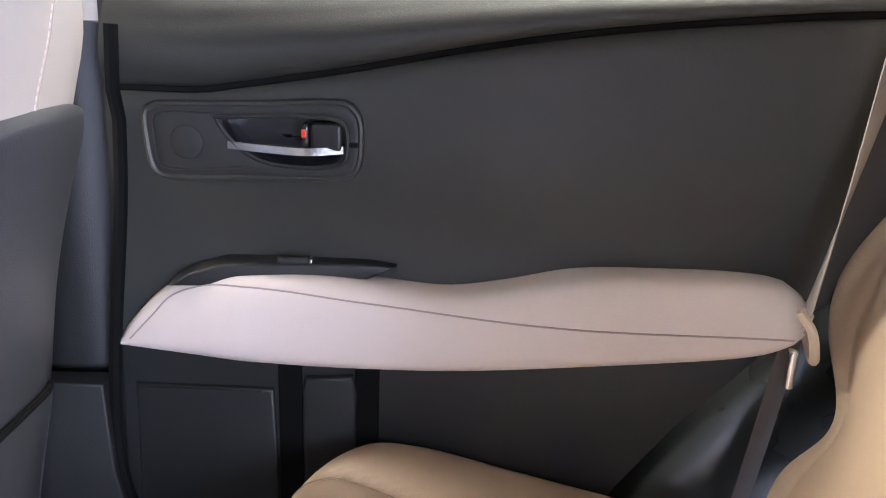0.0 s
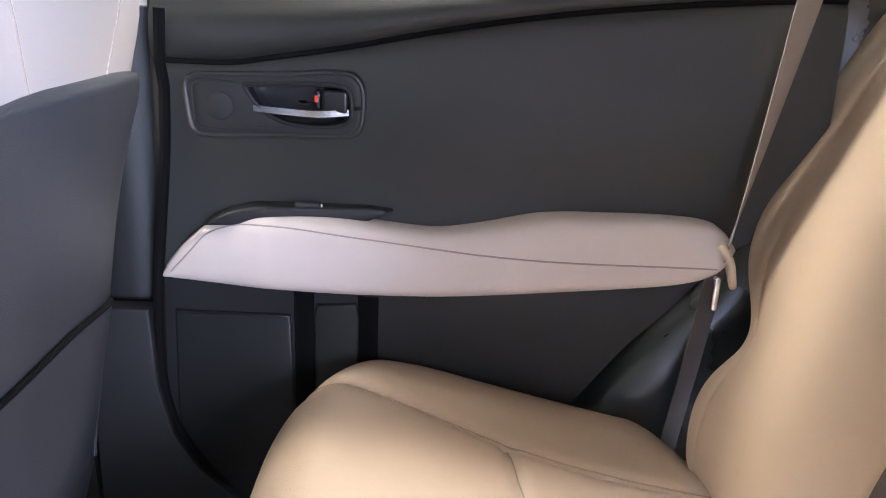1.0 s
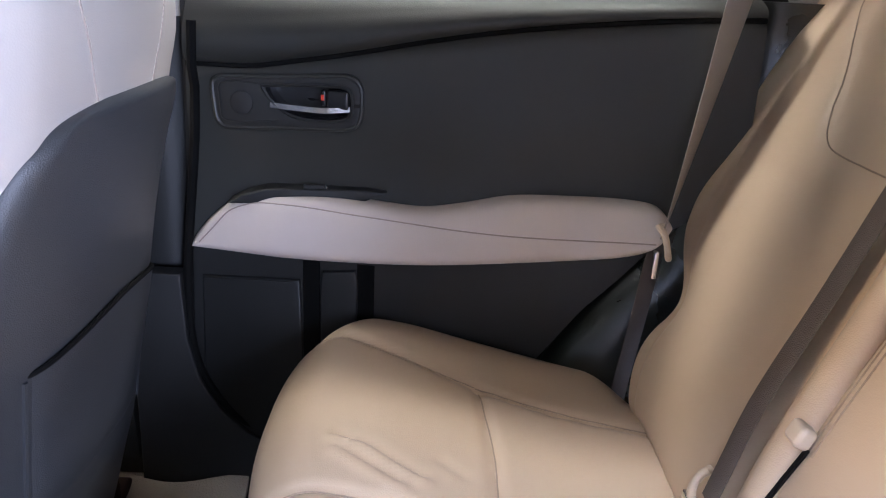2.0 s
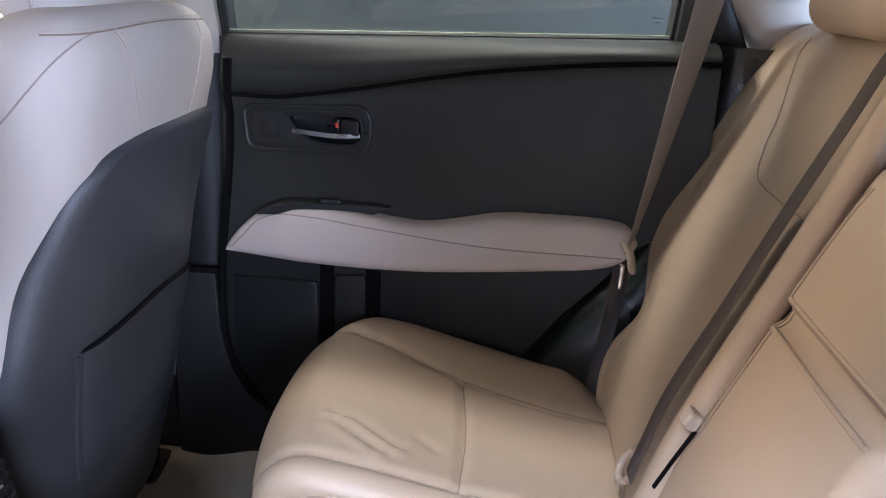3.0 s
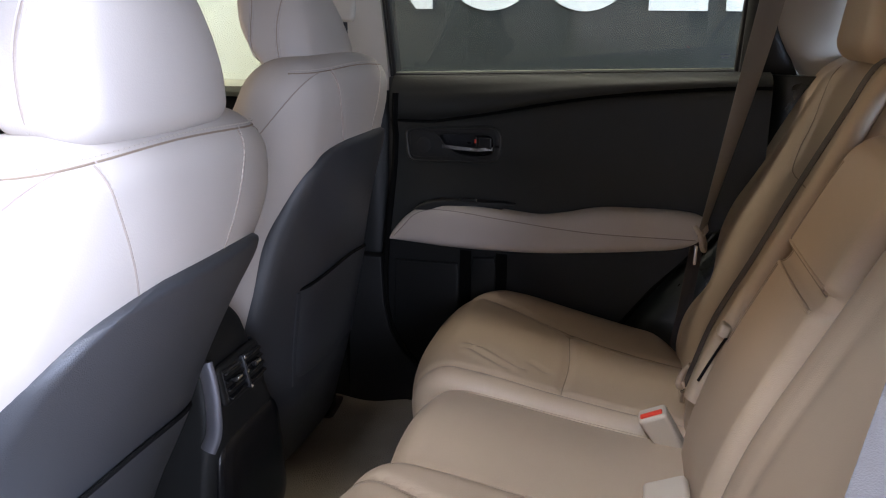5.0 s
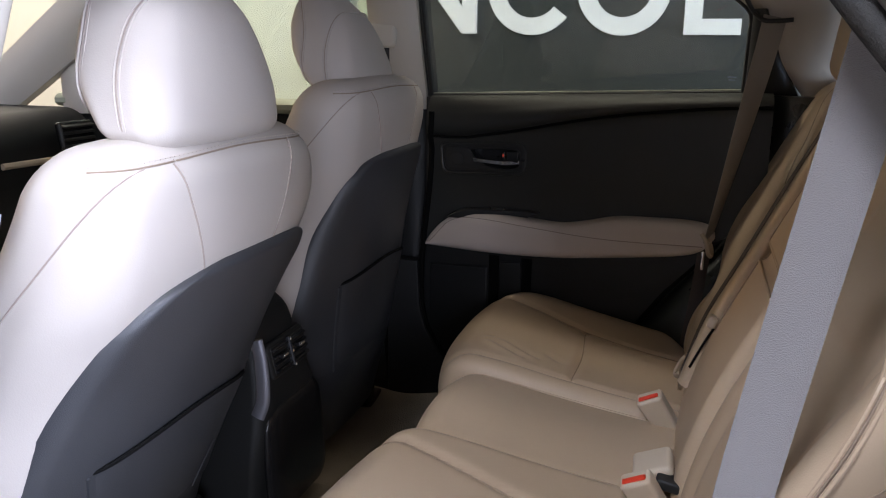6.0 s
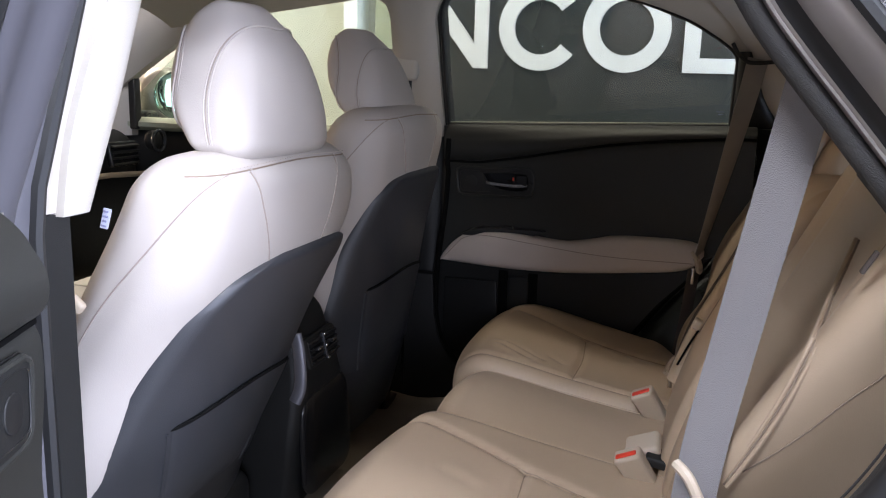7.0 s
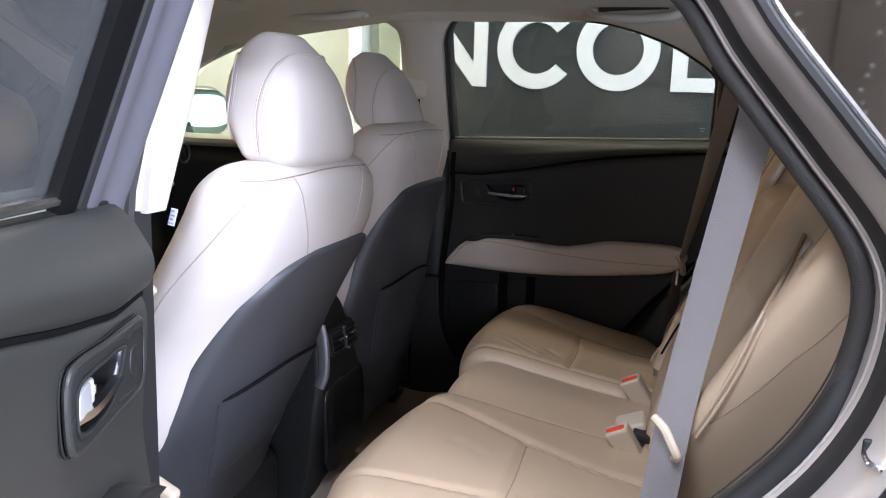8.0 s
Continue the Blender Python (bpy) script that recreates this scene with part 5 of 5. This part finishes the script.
for k in range(4):
    make("vent_slat", moved(rounded_box((0.008, 0.055, 0.003), 0.002, (1, 2, 1), 2), pose(-1.205, 0.54, 1.113 - 0.016 * k, 0, 15)), BLACK, vent)
make("trim_strip", sweep([(-1.225, 0.3, 1.035), (-1.225, 0.5, 1.032), (-1.235, 0.68, 1.02)], circle(0.008, 8)), CREAM, dash)
ringv = [(-1.155, 0.628 + 0.030 * math.cos(a * math.pi / 16), 1.124 + 0.030 * math.sin(a * math.pi / 16)) for a in range(32)]
rv = make("round_vent", moved(rounded_box((0.02, 0.030, 0.030), 0.028, (1, 3, 3), 4), Matrix.Translation((-1.176, 0.628, 1.124))), BLACK, dash)
make("vent_ring", tube(ringv, 0.005, 8, True), SILVER, rv)

# ---- side mirror ----
mir = thing("side_mirror", "dark side mirror with bright glass outside the window", "mirror")
make("housing", moved(rounded_box((0.06, 0.125, 0.092), (0.045, 0.085, 0.085), (3, 6, 5), 7), pose(-1.328, 0.953, 1.245, 0, 0, -27)), PAINT, mir)
make("mirror_glass", moved(rounded_box((0.004, 0.107, 0.080), (0.003, 0.092, 0.079), (1, 4, 4), 8), pose(-1.262, 0.92, 1.245, 0, -2, -27)), MIRROR, mir)
make("mount", box(-1.37, -1.29, 0.70, 0.83, 1.16, 1.20, 0.015), BLACK, mir)

# ---- near side opening: seals, painted frame, quarter panel ----
OPEN = [(-0.262, 1.47), (-0.22, 1.525), (0.10, 1.53), (0.25, 1.50), (0.337, 1.442), (0.393, 1.362), (0.472, 1.262), (0.527, 1.19), (0.545, 1.14), (0.536, 1.06), (0.50, 0.98), (0.448, 0.912), (0.36, 0.82), (0.27, 0.70), (0.20, 0.58), (0.12, 0.50), (0.0, 0.475), (-0.2, 0.475), (-0.262, 0.53)]
curve = spline([(x, 0, z) for x, z in OPEN], 130)


def offset_curve(d, y):
    out = []
    for i, p in enumerate(curve):
        t = (curve[min(len(curve) - 1, i + 1)] - curve[max(0, i - 1)]).normalized()
        nrm = Vector((t.z, 0, -t.x))
        q = p - nrm * d * (-1)
        out.append(Vector((q.x, -side_y(q.z, y), q.z)))
    return out


def band(d0, y0, d1, y1, n=4, swell=0.0):
    a, c = offset_curve(d0, y0), offset_curve(d1, y1)
    m = len(a) - 1

    def f(u, v):
        i = min(m, int(round(u * m)))
        return a[i].lerp(c[i], v) + Vector((0, -swell * math.sin(math.pi * v), 0))
    return sheet(m, n, f, (0, 0.006, 0))


WAY = -1
shell = thing("door_opening", "painted door opening with black rubber seals", "car body", kind="structure")
make("seal_lip", tube(offset_curve(WAY * 0.000, 0.706), 0.0012, 6), SEALBROWN, shell)
low = [p + Vector((0, 0.045 * max(0.0, min(1.0, (p.z - 1.0) / 0.2)), 0)) for p in offset_curve(WAY * 0.016, 0.730) if p.z < 1.26 and p.x > 0.0]
make("lower_seal", tube(low, 0.017, 12), RUBBER, shell, "thick black rubber door seal")
make("inner_seal", tube(offset_curve(WAY * 0.009, 0.722), 0.011, 10), SEALBROWN, shell)
make("painted_flange", band(WAY * 0.017, 0.735, WAY * 0.023, 0.757, 4, 0.004), PAINT, shell)
make("seam_sealer", tube(offset_curve(WAY * 0.020, 0.748), 0.0025, 6), PAINT, shell)
make("groove_seal", band(WAY * 0.023, 0.757, WAY * 0.034, 0.785, 4, -0.006), RUBBER, shell)
make("painted_frame", band(WAY * 0.034, 0.785, WAY * 0.058, 0.838, 8, 0.008), PAINT, shell)
make("edge_seal", tube(offset_curve(WAY * 0.063, 0.846), 0.008, 8), RUBBER, shell)
upper = [i for i, p in enumerate(curve) if p.z > 1.175 and p.x > 0.1]
beads = offset_curve(WAY * 0.072, 0.852)
make("chrome_bead", tube([beads[i] for i in upper], 0.004, 8), CHROME, shell)


def skin_part(idx):
    a, c = offset_curve(WAY * 0.074, 0.855), offset_curve(WAY * 0.50, 0.885)
    m = len(idx) - 1
    return sheet(m, 8, lambda u, v: a[idx[min(m, int(round(u * m)))]].lerp(c[idx[min(m, int(round(u * m)))]], v), (0, 0.006, 0))


make("quarter_glass", skin_part(upper), DARKGLASS, shell, "dark glossy quarter window glass")
make("body_skin", skin_part([i for i, p in enumerate(curve) if i >= upper[-1]]), PAINT, shell)
striker = thing("door_striker", "chrome door latch striker on the painted jamb", "striker")
make("loop", tube(spline([(0.556, -0.802, 1.000), (0.556, -0.822, 1.000), (0.563, -0.828, 0.998), (0.570, -0.822, 0.996), (0.570, -0.802, 0.996)], 24), 0.0035, 8), CHROME, striker)
make("plate", moved(rounded_box((0.012, 0.003, 0.02), 0.003, (1, 1, 1), 2), pose(0.565, -0.798, 0.995)), BLACK, striker)

# ---- small fittings ----
tongue = thing("belt_tongue", "cream plastic belt tongue beside the front seat", "belt tongue")
make("grip", moved(rounded_box((0.012, 0.006, 0.008), 0.005, (2, 1, 1), 3), pose(-0.348, -0.660, 1.045, 0, 40)), CREAM, tongue)
make("stem", tube([(-0.356, -0.664, 1.04), (-0.36, -0.67, 1.01)], 0.004, 8), CREAM, tongue)
guide = thing("belt_slot", "dark curved belt slot in the pillar trim", "slot")
make("slit", tube(spline([(0.398, 0.567, 1.418), (0.412, 0.566, 1.395), (0.432, 0.566, 1.378), (0.458, 0.562, 1.376), (0.488, 0.558, 1.378)], 24), 0.0045, 8), RUBBER, guide)
for x in (-0.63, 0.20):
    grab = thing("grab_handle", "beige folding grab handle on the roof edge", "handle", "grab handles")
    make("grip", tube(spline([(x - 0.11, 0.545, 1.543), (x - 0.09, 0.503, 1.531), (x, 0.495, 1.524), (x + 0.09, 0.503, 1.531), (x + 0.11, 0.545, 1.543)], 20), 0.011, 10), PILLAR, grab)
    # thin black sheet stands for the shade behind the grip
    make("recess", sheet(16, 4, lambda u, v, x=x: (x - 0.085 + 0.17 * u, 0.545 - 0.018 * v, 1.5445 + 0.008 * v), (0, 0.003, 0.003)), RUBBER, grab, "black strip painted as shade behind the grip")
    for dx in (-0.105, 0.105):
        make("end_cap", moved(rounded_box((0.016, 0.012, 0.014), 0.008, (2, 2, 2), 3), Matrix.Translation((x + dx, 0.545, 1.541))), LINER, grab)
adj = thing("belt_height_adjuster", "beige shoulder belt adjuster on the door pillar", "belt adjuster")
make("cover", moved(rounded_box((0.035, 0.012, 0.03), (0.012, 0.008, 0.012), (2, 1, 2), 4), pose(-0.402, 0.640, 1.345, -20, 0, 0)), PILLAR, adj)
make("webbing", strap(spline([(-0.405, 0.632, 1.33), (-0.415, 0.655, 1.10), (-0.43, 0.67, 0.8)], 12), 0.045, 0.002, (1, 0, 0)), BLACK, adj)
mat = thing("floor_mat", "grey-green carpet floor mat on the car floor", "mat")
make("pad", box(-0.255, -0.06, 0.10, 0.650, 0.402, 0.414, 0.005), MAT, mat)
rug = thing("floor_mat", "beige carpet floor mat in front of the rear seat", "mat")
make("pad", sheet(24, 30, lambda u, v: (-0.465 + 0.235 * u + 0.006 * math.sin(9 * v), -0.10 + 0.748 * v + 0.010 * math.sin(7 * u + 1), 0.416 + 0.034 * max(0.0, v * 2.2 - 1.2) ** 2 + 0.004 * math.sin(11 * v) * math.sin(5 * u)), (0, 0, -0.012)), CARPET, rug)
tagged(make("seat_button", moved(rounded_box((0.0015, 0.003, 0.003), 0.001, (1, 1, 1), 2), Matrix.Translation((0.482, 0.43, 1.064))), RUBBER), "small dark button on the rear seat back", "button")
mark = thing("window_mark", "small pale maker's mark printed on the window glass", "mark")
for k, w in enumerate((0.009, 0.006)):
    make("print_bar", box(0.387 - w, 0.387 + w, 0.668, 0.6686, 1.262 - 0.006 * k, 1.2635 - 0.006 * k, 0.0002), INK, mark)
visor = thing("sun_visor", "beige fabric sun visor folded under the headliner", "sun visor")
make("board", moved(rounded_box((0.085, 0.16, 0.010), (0.03, 0.03, 0.008), (4, 8, 1), 4), pose(-0.86, 0.32, 1.535, 0, -8)), LINER, visor)
make("pivot_rod", tube([(-0.95, 0.17, 1.542), (-0.95, 0.47, 1.542)], 0.006, 8), CREAM, visor)
